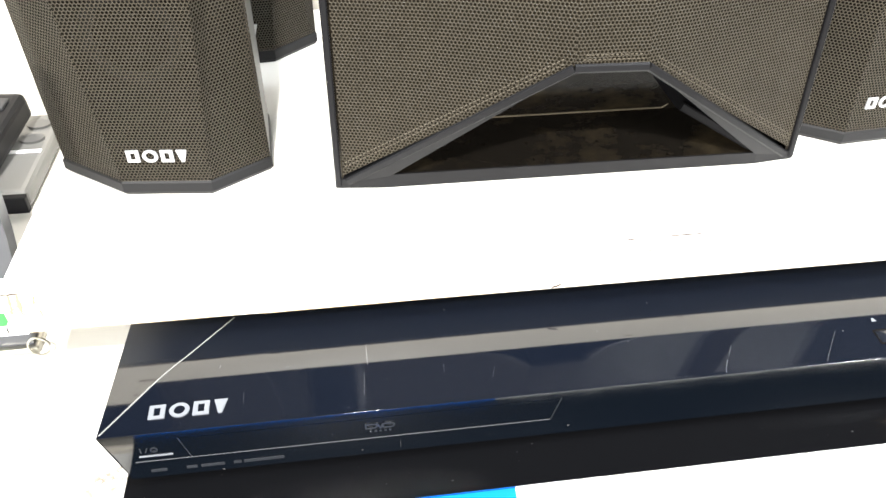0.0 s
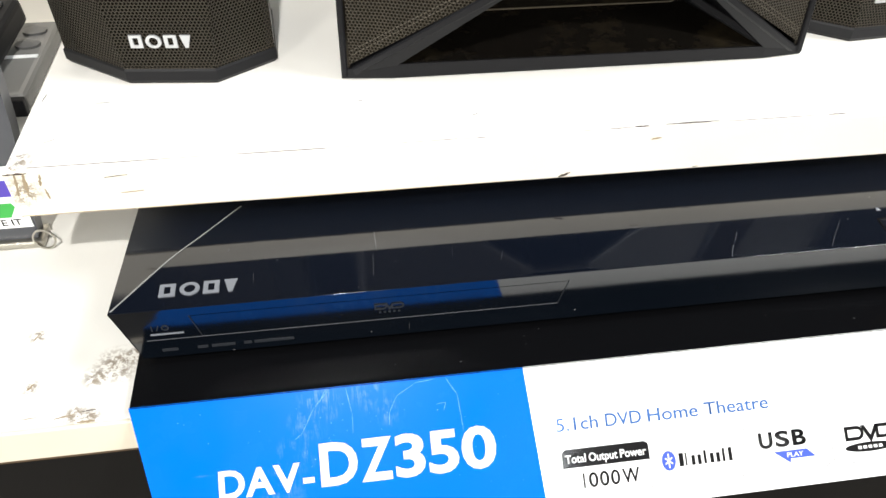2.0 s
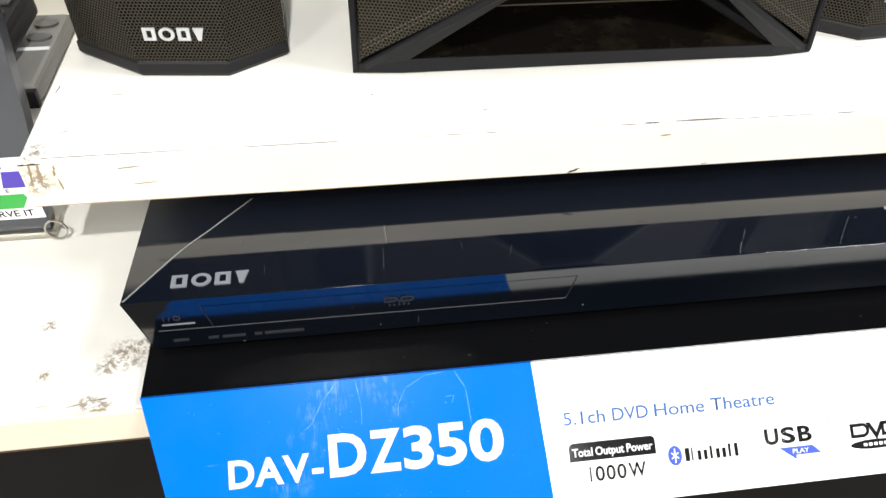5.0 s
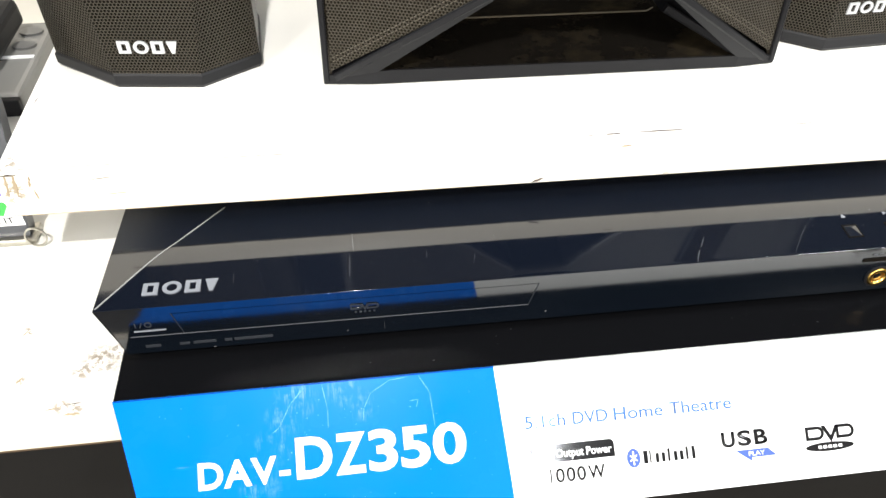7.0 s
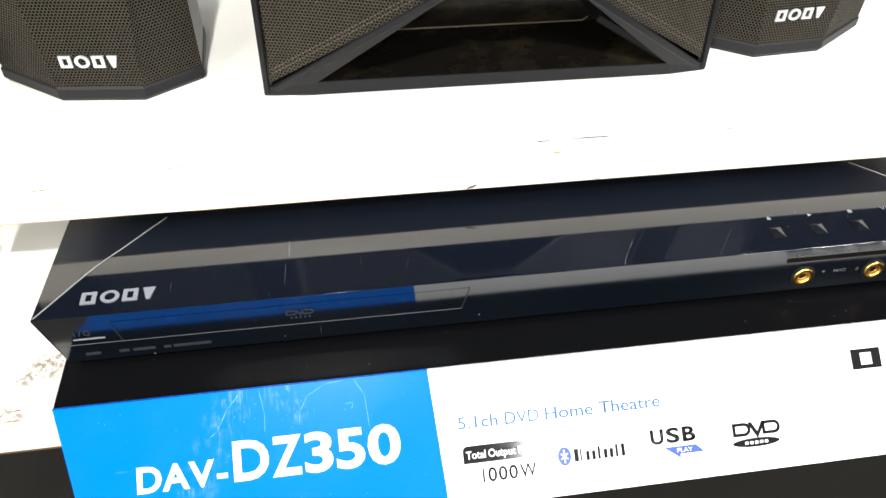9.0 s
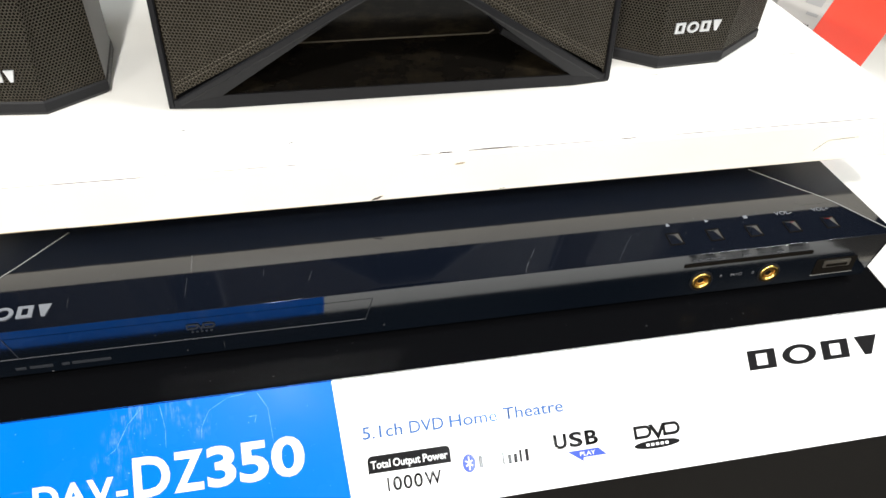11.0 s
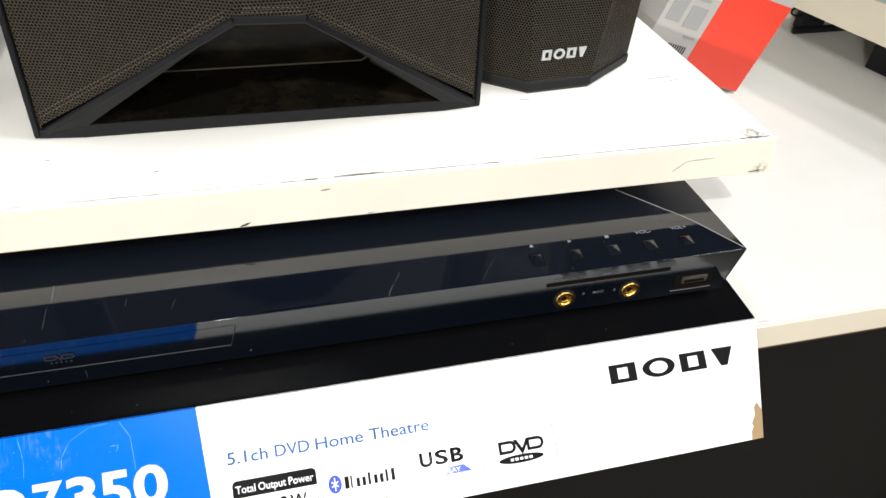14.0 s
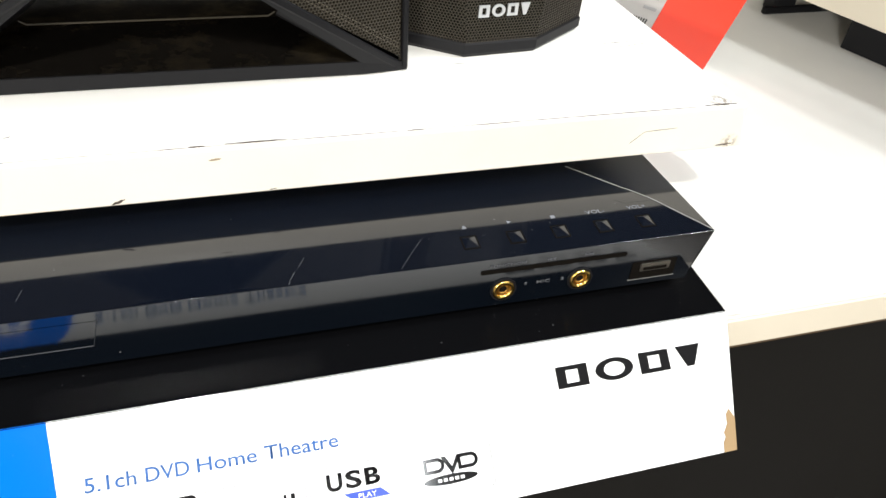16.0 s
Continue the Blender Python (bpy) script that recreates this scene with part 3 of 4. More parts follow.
for k in range(5):
    front("letter_bar", [(0.1005 + 0.0019 * k, 0.0755), (0.1014 + 0.0019 * k, 0.0755), (0.1014 + 0.0019 * k, 0.0763), (0.1005 + 0.0019 * k, 0.0763)], 0.0003, 0.00055, M_DIMPRINT)
for x0, x1 in ((0.0150, 0.0210), (0.0285, 0.0325), (0.0340, 0.0430), (0.0465, 0.0495), (0.0505, 0.0660)):
    front("print_block", [(x0, 0.0653), (x1, 0.0653), (x1, 0.0665), (x0, 0.0665)], 0.0, 0.00025, M_DIMPRINT)
emblem(0.0178, 0.0480, 0.0062, 0.0126, e, M_SILVER, Matrix.Translation((0, 0, top_z(0.0094))) @ pose(0, 0, 0, 0) @ Matrix.Translation((0, 0, -0.0006)), 0.0010)

# sockets, groove and buttons at the right end
front("groove", rounded(0.3225, 0.3890, 0.0800, 0.0822, 0.0008), -0.0006, 0.0003, M_HOLE, None, "shallow dark groove")
for jx in (0.3335, 0.3687):
    j = part("microphone_socket", fronted(hoop(ring_xy(jx, 0.0706, 0.0048, 0.0048), ring_xy(jx, 0.0706, 0.0033, 0.0033), -0.001, 0.0012)), M_GOLD, e, "gold-plated round socket", True)
    part("inner_sleeve", fronted(hoop(ring_xy(jx, 0.0706, 0.0033, 0.0033), ring_xy(jx, 0.0706, 0.0017, 0.0017), -0.0012, 0.0003)), M_BRASS, j, "darker brass sleeve", True)
    front("socket_hole", ring_xy(jx, 0.0706, 0.00172, 0.00172), -0.001, 0.0001, M_HOLE, j)
    part("collar", fronted(hoop(ring_xy(jx, 0.0706, 0.0058, 0.0058), ring_xy(jx, 0.0706, 0.0048, 0.0048), -0.001, 0.0007)), M_PLASTIC, j)
u = front("usb_port", rounded(0.3935, 0.4155, 0.0655, 0.0752, 0.0006), -0.002, 0.0003, M_HOLE, None, "recessed port with metal tongue")
front("metal_shell", rounded(0.3975, 0.4120, 0.0700, 0.0742, 0.0004), 0.0, 0.0009, M_STEEL, u)
front("tongue", rounded(0.3990, 0.4105, 0.0707, 0.0722, 0.0002), 0.0, 0.0011, M_HOLE, u)
line(0.3930, 0.0652, 0.4160, 0.0652, 0.0004, M_SEAM)


def front_words(w, x0, x1, z0, z1):
    part("lettering", fronted(moved(text_bm(w, x0, x1, z0, z1, 0.01), Matrix.Translation((0, 0, 0.0001)))), M_FINEPRINT, e)


front_words("FUNCTION", 0.3262, 0.3420, 0.0834, 0.0848)
for ix, sgn in ((0.3535, -1), (0.3705, 1)):
    for k in (0, 1):
        a = ix + sgn * (0.0018 * k - 0.0018)
        front("icon", [(a, 0.0833), (a + sgn * 0.0016, 0.0840), (a, 0.0847)][::sgn], 0.0, 0.0002, M_FINEPRINT)
    front("icon", [(ix + sgn * 0.0018 - 0.0002, 0.0833), (ix + sgn * 0.0018 + 0.0002, 0.0833), (ix + sgn * 0.0018 + 0.0002, 0.0847), (ix + sgn * 0.0018 - 0.0002, 0.0847)], 0.0, 0.0002, M_FINEPRINT)
front_words("MIC", 0.3485, 0.3545, 0.0711, 0.0727)
front_words("1", 0.3430, 0.3440, 0.0712, 0.0726)
front_words("2", 0.3596, 0.3610, 0.0712, 0.0726)
for k in range(5):
    bx = 0.3205 + 0.0202 * k
    # a shallow pyramid button, its crest towards the back
    bm = bmesh.new()
    y0, y1 = 0.0078, 0.0142
    lo = [bm.verts.new((bx + sx * 0.0030, y, top_z(y) - 0.0004)) for sx, y in ((-1, y0), (1, y0), (1, y1), (-1, y1))]
    hi = [bm.verts.new((bx + sx * 0.0029, y, top_z(y) + 0.0002)) for sx, y in ((-1, y0), (1, y0), (1, y1), (-1, y1))]
    crest = bm.verts.new((bx, y1 - 0.0014, top_z(y1 - 0.0014) + 0.0008))
    for i in range(4):
        bm.faces.new((lo[i], lo[(i + 1) % 4], hi[(i + 1) % 4], hi[i]))
        bm.faces.new((hi[i], hi[(i + 1) % 4], crest))
    b = part("push_button", bm, M_BLACK, e, "small glossy push button")
    for sx in (-1, 1):
        gap = bmesh.new()
        gap.faces.new([gap.verts.new((bx + sx * w, y, top_z(y) + 0.00015)) for w, y in ((0.0030, y0), (0.0036, y0), (0.0036, y1), (0.0030, y1))][::sx])
        part("gap", gap, M_HOLE, b)
    for ya, yb in ((y0 - 0.0007, y0), (y1, y1 + 0.0007)):
        gap = bmesh.new()
        gap.faces.new([gap.verts.new((bx + sx * 0.0036, y, top_z(y) + 0.00015)) for sx, y in ((-1, ya), (1, ya), (1, yb), (-1, yb))])
        part("gap", gap, M_HOLE, b)
    yi = 0.0195
    if k == 1:
        part("icon", prism([(bx - 0.0009, yi), (bx + 0.0011, yi + 0.0009), (bx - 0.0009, yi + 0.0018)], top_z(yi) - 0.0003, top_z(yi) + 0.0003), M_SILVER, b)
    elif k < 3:
        part("icon", prism([(bx - 0.001, yi), (bx + 0.001, yi), (bx + (0.001 if k == 2 else 0.0004), yi + 0.0018), (bx - (0.001 if k == 2 else 0.0004), yi + 0.0018)], top_z(yi) - 0.0003, top_z(yi) + 0.0003), M_SILVER, b)
    else:
        part("icon", moved(text_bm("VOL-" if k == 3 else "VOL+", bx - 0.0045, bx + 0.0045, yi, yi + 0.0022), Matrix.Translation((0, 0, top_z(yi) + 0.0001))), M_SILVER, b)
for fx, fy in ((0.05, 0.02), (0.38, 0.02), (0.05, 0.12), (0.38, 0.12)):
    part("foot", prism(ring_xy(fx, fy, 0.012, 0.012, 20), TOPZ if fy < 0.1 else LOW, PB + 0.001), M_RUBBER, e)


# ---- speakers ----
def uv_by_face(ob):
    """Lays every face flat in metres: across and up its own plane."""
    me = ob.data
    uv = me.uv_layers.new(name="UVMap")
    for p in me.polygons:
        nrm = p.normal
        across = Vector((0, 0, 1)).cross(nrm)
        across = across.normalized() if across.length > 1e-4 else Vector((1, 0, 0))
        up = nrm.cross(across)
        for li in p.loop_indices:
            c = me.vertices[me.loops[li].vertex_index].co
            uv.data[li].uv = (c.dot(across), c.dot(up))


def scaled(plan, k, cy=0.035):
    return [(x * k, cy + (y - cy) * k) for x, y in plan]


def satellite(at, label, front=0.020, wl=0.0465, wr=0.0465, up=0.0):
    """An eight-sided speaker: half the front's width, reach to either side, lift of the badge."""
    plan = [(-front, 0.0), (front, 0.0), (wr, 0.0200), (wr - 0.007, 0.060), (0.0290, 0.078), (-0.0290, 0.078), (-wl + 0.012, 0.060), (-wl, 0.0200)]
    top = [(-0.0340, 0.0), (0.0340, 0.0), (wr, 0.0160)] + plan[3:7] + [(-wl, 0.0160)]
    s = thing("satellite_speaker", label, "speaker", "satellite speakers", at=at)
    base = loft([[(x, y, z) for x, y in scaled(plan, k)] for k, z in ((0.965, 0.0), (1.0, 0.002), (1.0, 0.0065), (0.985, 0.0075))])
    part("base", base, M_PLASTIC, s, "satin black plastic base")
    for name, drop, material, words_on in (("grille", range(2, 7), M_SATGRILLE, "black perforated metal grille"), ("shell", (0, 1, 7), M_SHELL, "smooth dark grey back shell")):
        bm = loft([[(x, y, z) for x, y in scaled(p, 0.985)] for p, z in ((plan, 0.0074), (top, 0.178))], caps=False)
        bm.faces.ensure_lookup_table()
        bmesh.ops.delete(bm, geom=[bm.faces[i] for i in drop], context="FACES")
        g = part(name, bm, material, s, words_on)
        uv_by_face(g)
    part("baffle", loft([[(x, y, z) for x, y in scaled(p, 0.90)] for p, z in ((plan, 0.0074), (top, 0.178))]), M_BAFFLE, s, "dark inner baffle")
    part("driver_ring", moved(hoop(ring_xy(0, 0.074, 0.0195, 0.0195), ring_xy(0, 0.074, 0.0150, 0.0150), -0.0015, 0.0012), Matrix.Translation((0, 0.0035, 0)) @ FRONT), M_PLASTIC, s, "black rubber driver surround")
    part("driver_cone", moved(prism(ring_xy(0, 0.074, 0.0150, 0.0150), -0.0012, 0.0002), Matrix.Translation((0, 0.0035, 0)) @ FRONT), M_HOLE, s, "dark driver cone")
    part("cap", loft([[(x, y, z) for x, y in scaled(top, k)] for k, z in ((1.0, 0.178), (1.0, 0.184), (0.96, 0.187))]), M_PLASTIC, s)
    emblem(-0.0140, 0.0130, 0.0182 + up, 0.0240 + up, s, M_BADGE, Matrix.Translation((0, 0.0002, 0)) @ FRONT, 0.0008)
    return s


satellite(pose(0.0192, 0.1082, UP, 0, 0, -6), "black octagonal satellite speaker with mesh front", 0.020, 0.0530, 0.0440)
satellite(pose(0.3642, 0.1115, UP, 0, 0, 4), "black octagonal satellite speaker with mesh front", 0.0192, 0.0450, 0.0540, 0.0022)
satellite(pose(0.0430, 0.2350, UP, 0, 0, 6), "black octagonal satellite speaker standing behind the first")

CW, CH = 0.1104, 0.160
c = thing("centre_speaker", "wide black mesh-fronted speaker with glossy trapezoid panel", "speaker", at=pose(0.2043, 0.1040, UP, 0, 0, -0.5))
def lean(z):
    """How far back the speaker's outer frame stands at a height."""
    return 0.0095 * z / 0.105


# the cabinet: a closed box behind the recess, with side, top and bottom panels reaching forward round it
part("cabinet", box(-CW * 0.985, CW * 0.985, 0.030, 0.085, 0.0, CH, 0.003), M_PLASTIC, c, "satin black cabinet")
for sx in (-1, 1):
    x0, x1 = sorted((sx * CW, sx * (CW - 0.004)))
    part("side_panel", loft([[(x0, d, z), (x1, d, z), (x1, 0.0305, z), (x0, 0.0305, z)] for z, d in ((0.0, 0.001), (0.003, 0.0), (CH, lean(CH)))]), M_TRAP, c, "glossy black side")
part("bottom_panel", box(-CW + 0.004, CW - 0.004, 0.0005, 0.0305, 0.0, 0.004), M_PLASTIC, c)
part("top_panel", box(-CW, CW, 0.0155, 0.085, CH + 0.0003, CH + 0.004, 0.001), M_PLASTIC, c)


T = {"bl": (-0.0855, -0.0030, 0.0072), "br": (0.0885, -0.0034, 0.0066), "tl": (-0.0121, -0.0238, 0.0659), "tr": (0.0185, -0.0232, 0.0650)}
O = {"bl": (-0.1100, -0.001, 0.001), "br": (0.1100, -0.001, 0.001), "tl": (-0.1085, lean(CH) - 0.002, CH), "tr": (0.1085, lean(CH) - 0.002, CH),
     "ml": (-0.0121, -0.008, CH), "mr": (0.0185, -0.008, CH)}
bm = bmesh.new()
v = {k: bm.verts.new(p) for k, p in list({**{"t" + k: p for k, p in T.items()}, **{"o" + k: p for k, p in O.items()}}.items())}
gl = bm.verts.new((-0.1066, -0.0012, 0.0072))
gr = bm.verts.new((0.1066, -0.0012, 0.0072))
gtl = bm.verts.new((-0.1062, lean(CH) - 0.002, CH))
gtr = bm.verts.new((0.1062, lean(CH) - 0.002, CH))
for f in ((gl, v["ttl"], v["oml"], gtl), (v["ttl"], v["ttr"], v["omr"], v["oml"]), (v["ttr"], gr, gtr, v["omr"])):
    bm.faces.new(f)
EDGES = [tuple(p.co.copy() for p in q) for q in ((gl, v["ttl"], gtl), (gr, v["ttr"], gtr), (v["ttl"], v["ttr"], v["oml"]))]
g = part("grille", bm, M_CENGRILLE, c, "black perforated metal grille")
uv_by_face(g)
# two rows of punched slots round the recess, their highlights drawn as pale dashes
bm = bmesh.new()
for a, b, far in EDGES:
    along = (b - a).normalized()
    inward = (far - a) - along * (far - a).dot(along)
    inward.normalize()
    out = along.cross(inward)
    out = out if out.y < 0 else -out
    for row, shift in ((0.0034, 0.0), (0.0052, 0.0010)):
        d = 0.004 + shift
        while d < (b - a).length - 0.002:
            p = a + along * d + inward * row
            ring = [p + along * i * 0.00055 + inward * k * 0.00020 for i, k in ((-1, -1), (1, -1), (1, 1), (-1, 1))]
            loft([[tuple(q - out * 0.0004) for q in ring], [tuple(q + out * 0.00012) for q in ring]], True, bm)
            d += 0.0020
part("punched_border", bm, mat("punched_highlight", (0.080, 0.070, 0.054), 0.5, spec=0.2), c, "pale dashes painting highlights along the punched frame")


def strip(a, b, w, h, material, name="frame_bar", label=""):
    """A bar from a to b, w wide and h deep, facing forward."""
    a, b = Vector(a), Vector(b)
    d = (b - a).normalized()
    side = Vector((0, -1, 0.25)).cross(d).normalized()
    out = d.cross(side).normalized()
    if out.y > 0:
        out = -out
    rings = []
    for p in (a, b):
        rings.append([tuple(p + side * sx * w / 2 + out * oy) for sx, oy in ((-1, -h), (1, -h), (1, h * 0.5), (0.6, h), (-0.6, h), (-1, h * 0.5))])
    return part(name, loft(rings), material, c, label)


# the recess: floor, back wall, side walls and roof behind the frame
R = {**T, "cl": (-0.058, 0.0250, 0.0170), "cr": (0.058, 0.0250, 0.0170), "ul": (-0.0120, 0.0200, 0.0645), "ur": (0.0180, 0.0200, 0.0640)}
for name, keys, material in (("recess_floor", ("bl", "br", "cr", "cl"), M_TRAP), ("recess_back", ("cl", "cr", "ur", "ul"), M_TRAP),
                             ("recess_side", ("br", "tr", "ur", "cr"), M_PLASTIC), ("recess_side", ("tl", "bl", "cl", "ul"), M_PLASTIC), ("recess_roof", ("tl", "tr", "ur", "ul"), M_PLASTIC)):
    bm = bmesh.new()
    bm.faces.new([bm.verts.new(R[k]) for k in keys])
    bmesh.ops.solidify(bm, geom=bm.faces[:], thickness=0.0012)
    part(name, bm, material, c, "smudged glossy black plastic" if material == M_TRAP else "")
arc = [(-0.0540, 0.0252, 0.0225), (-0.0532, 0.0250, 0.0195), (-0.0505, 0.0247, 0.0178), (0.0505, 0.0247, 0.0178), (0.0532, 0.0250, 0.0195), (0.0540, 0.0252, 0.0225)]
bm = bmesh.new()
for p, q in zip(arc, arc[1:]):
    d = (Vector(q) - Vector(p)).normalized()
    n1 = Vector((0, 1, 0)).cross(d).normalized() * 0.0003
    n2 = Vector((0, 0.0003, 0))
    loft([[tuple(Vector(w) + k) for k in (-n1 - n2, n1 - n2, n1 + n2, -n1 + n2)] for w in (p, q)], True, bm)
part("recess_trim", bm, mat("recess_trim", (0.075, 0.062, 0.042), 0.3), c, "thin pale line along the recess")
strip((-0.1045, -0.0016, 0.0042), T["tl"], 0.0036, 0.0016, M_PLASTIC)
strip((0.1045, -0.0016, 0.0042), T["tr"], 0.0036, 0.0016, M_PLASTIC)
strip((0.0870, 0.0000, 0.0085), (0.0535, 0.0105, 0.0262), 0.0040, 0.0018, M_PLASTIC, "recess_fillet", "rounded inner edge of the recess")
# solid corners of the frame between the grille and the recess
for foot, low, high in (((-0.1050, -0.0018, 0.0042), "bl", "tl"), ((0.1050, -0.0018, 0.0042), "br", "tr")):
    ring = [Vector(foot), Vector(T[low]), Vector(T[high])]
    part("frame_corner", loft([[tuple(p + Vector((0, dy, 0))) for p in ring] for dy in (-0.0012, 0.0015)]), M_PLASTIC, c)
strip(T["tl"], T["tr"], 0.0036, 0.0016, M_PLASTIC)
bm = bmesh.new()
rings = [[(x, y0, z0), (x, y1, z1), (x, 0.004, z1), (x, 0.004, z0)] for x, y0, y1, z0, z1 in ((-0.1104, -0.001, -0.001, 0.0005, 0.0045), (-0.088, -0.0032, -0.0034, 0.0005, 0.0074), (0.090, -0.0034, -0.0038, 0.0005, 0.0068), (0.1104, -0.001, -0.001, 0.0005, 0.0045))]
part("lower_bar", loft(rings, True, bm), M_PLASTIC, c)
strip((-0.1090, -0.0008, 0.002), (-0.1084, lean(CH) - 0.0015, CH), 0.0028, 0.0015, M_PLASTIC)
strip((0.1090, -0.0008, 0.002), (0.1084, lean(CH) - 0.0015, CH), 0.0028, 0.0015, M_PLASTIC)

# ---- things beside the upper shelf ----
e = thing("carton", "red and white carton leaning between two shelves", "box")
CART = pose(0.5535, 0.199, LOW + 0.001, 0, 18.4, 0)
part("body", moved(box(-0.098, 0.0, 0.0, 0.045, 0.0, 0.17, 0.0006), CART), M_CARTON, e)
part("red_band", moved(box(-0.0580, -0.0006, -0.0004, 0.0, 0.0006, 0.0690), CART), M_RED, e, "plain red printed band")
for x0, x1, z0, z1 in ((-0.078, -0.064, 0.034, 0.050), (-0.080, -0.066, 0.054, 0.0565), (-0.072, -0.062, 0.027, 0.029), (-0.094, -0.082, 0.036, 0.060)):
    part("printed_block", moved(box(x0, x1, -0.0004, 0.0, z0, z1), CART), M_INKGREY, e)
for k in range(8):
    part("barcode_bar", moved(box(-0.080 + 0.0021 * k, -0.0790 + 0.0021 * k, -0.0004, 0.0, 0.010 + 0.001 * (k % 2), 0.021), CART), M_INKBLACK, e)

e = thing("tall_speaker", "dark grey-black box with an energy saving sticker", "speaker")
bm = loft([[(x0, 0.0850, z), (x1, 0.0850, z), (x1, 0.093, z), (x0, 0.093, z)] for z, x0, x1 in ((LOW + 0.002, -0.20, -0.0540), (0.12, -0.20, -0.0445), (0.185, -0.20, -0.0385))])
part("body", bm, gloss_black("tower_black", (0.026, 0.029, 0.038), 0.3, 0.2), e, "dark glossy cabinet")
for x0, x1 in ((-0.0700, -0.0655), (-0.0880, -0.0800)):
    part("edge_ridge", loft([[(x0 + k, 0.0838, z), (x1 + k, 0.0838, z), (x1 + k + 0.001, 0.0851, z), (x0 + k - 0.001, 0.0851, z)] for z, k in ((0.099, 0.0), (0.185, 0.010))]), M_PLASTIC, e, "raised upright ridge")
part("foot_trim", box(-0.20, -0.0515, 0.0825, 0.096, LOW, LOW + 0.0045, 0.0015), M_STEEL, e, "grey bottom trim")
part("wire_loop", moved(hoop(ring_xy(-0.0500, LOW + 0.0062, 0.0052, 0.0060), ring_xy(-0.0500, LOW + 0.0062, 0.0044, 0.0052), 0, 0.0008), Matrix.Translation((0, 0.0820, 0)) @ FRONT), M_STEEL, e, "bent grey wire loop")
STK = Matrix.Translation((-0.0055, 0.0848, 0)) @ FRONT
part("sticker", moved(box(-0.105, -0.0478, 0.0640, 0.0985, 0.0, 0.0004), STK), M_INKWHITE, e, "white sticker with purple and green bands")
part("purple_band", moved(prism([(-0.0605, 0.0822), (-0.0480, 0.0822), (-0.0480, 0.0912), (-0.0585, 0.0912)], 0.0004, 0.0005), STK), M_PURPLE, e)
part("green_band", moved(prism([(-0.105, 0.0703), (-0.0555, 0.0703), (-0.0520, 0.0762), (-0.0530, 0.0785), (-0.105, 0.0785)], 0.0004, 0.0005), STK), M_GREEN, e)
for s, x0, x1, z0, z1 in (("IS", -0.0608, -0.0575, 0.0925, 0.0965), ("E", -0.0600, -0.0585, 0.0797, 0.0815), ("CONSERVE IT", -0.0860, -0.0520, 0.0655, 0.0692)):
    part("lettering", moved(text_bm(s, x0, x1, z0, z1, 0.015), STK @ Matrix.Translation((0, 0, 0.0004))), M_INKBLACK, e)

# unseen box added on the side shelf to throw shade on the lower shelf
at = pose(0.690, 0.172, 0, 0, 0, math.degrees(turn))
e = thing("shade_box", "unseen black box added on the side shelf to cast shade", "speaker")
part("body", moved(box(0.05, 0.24, -0.90, 0.115, 0.1142, 0.38, 0.003), at), M_PLASTIC, e)

# black cable bundle hanging by the back panel
e = thing("cable_bundle", "tangled black cable with a clip under the side shelf", "cable")
part("clip", box(0.668, 0.690, 0.285, 0.298, LOW + 0.001, LOW + 0.020, 0.002), M_PLASTIC, e)
part("cable_loop", moved(hoop(ring_xy(0.664, LOW + 0.018, 0.008, 0.005), ring_xy(0.664, LOW + 0.018, 0.0065, 0.0035), 0, 0.0015), Matrix.Translation((0, 0.292, 0)) @ FRONT), M_PLASTIC, e)
part("cable", box(0.660, 0.760, 0.283, 0.288, LOW, LOW + 0.006, 0.002), M_PLASTIC, e)

e = thing("grey_remote", "grey handset with oval keys on the lower shelf", "remote control")
part("body", box(-0.17, -0.086, 0.203, 0.296, LOW, LOW + 0.012, 0.004, 3), M_TRAY, e)
part("end_strip", box(-0.17, -0.0865, 0.1985, 0.2035, LOW, LOW + 0.011, 0.001), M_PLASTIC, e, "black end strip")
# glint across the handset, drawn as a thin white strip
part("stripe_glint", box(-0.165, -0.089, 0.2460, 0.2495, LOW + 0.0118, LOW + 0.0125), M_INKWHITE, e, "thin white painted glint")
for i in range(4):
    for k in range(2):
        part("key", prism(ring_xy(-0.098 - 0.019 * i, 0.262 + 0.018 * k, 0.0075, 0.0055, 18), LOW + 0.0115, LOW + 0.0135), M_KEY, e)
e = thing("remote_control", "black remote control lying on a grey handset", "remote control")
at = pose(-0.126, 0.228, LOW + 0.0142, 6, 0, -6)
part("body", moved(box(-0.022, 0.022, -0.045, 0.055, 0.0, 0.018, 0.005, 3), at), M_PLASTIC, e)
for i in range(3):
    for k in range(5):
        part("key", moved(box(-0.0165 + 0.0118 * i, -0.0075 + 0.0118 * i, -0.038 + 0.018 * k, -0.027 + 0.018 * k, 0.0175, 0.0198, 0.001), at), M_RUBBER, e)

# ---- paint chips and scratches ----
M_CHIP = mat("bare_chip", (0.06, 0.045, 0.035), 0.8)
M_CHIPTAN = mat("tan_chip", (0.30, 0.235, 0.15), 0.8)


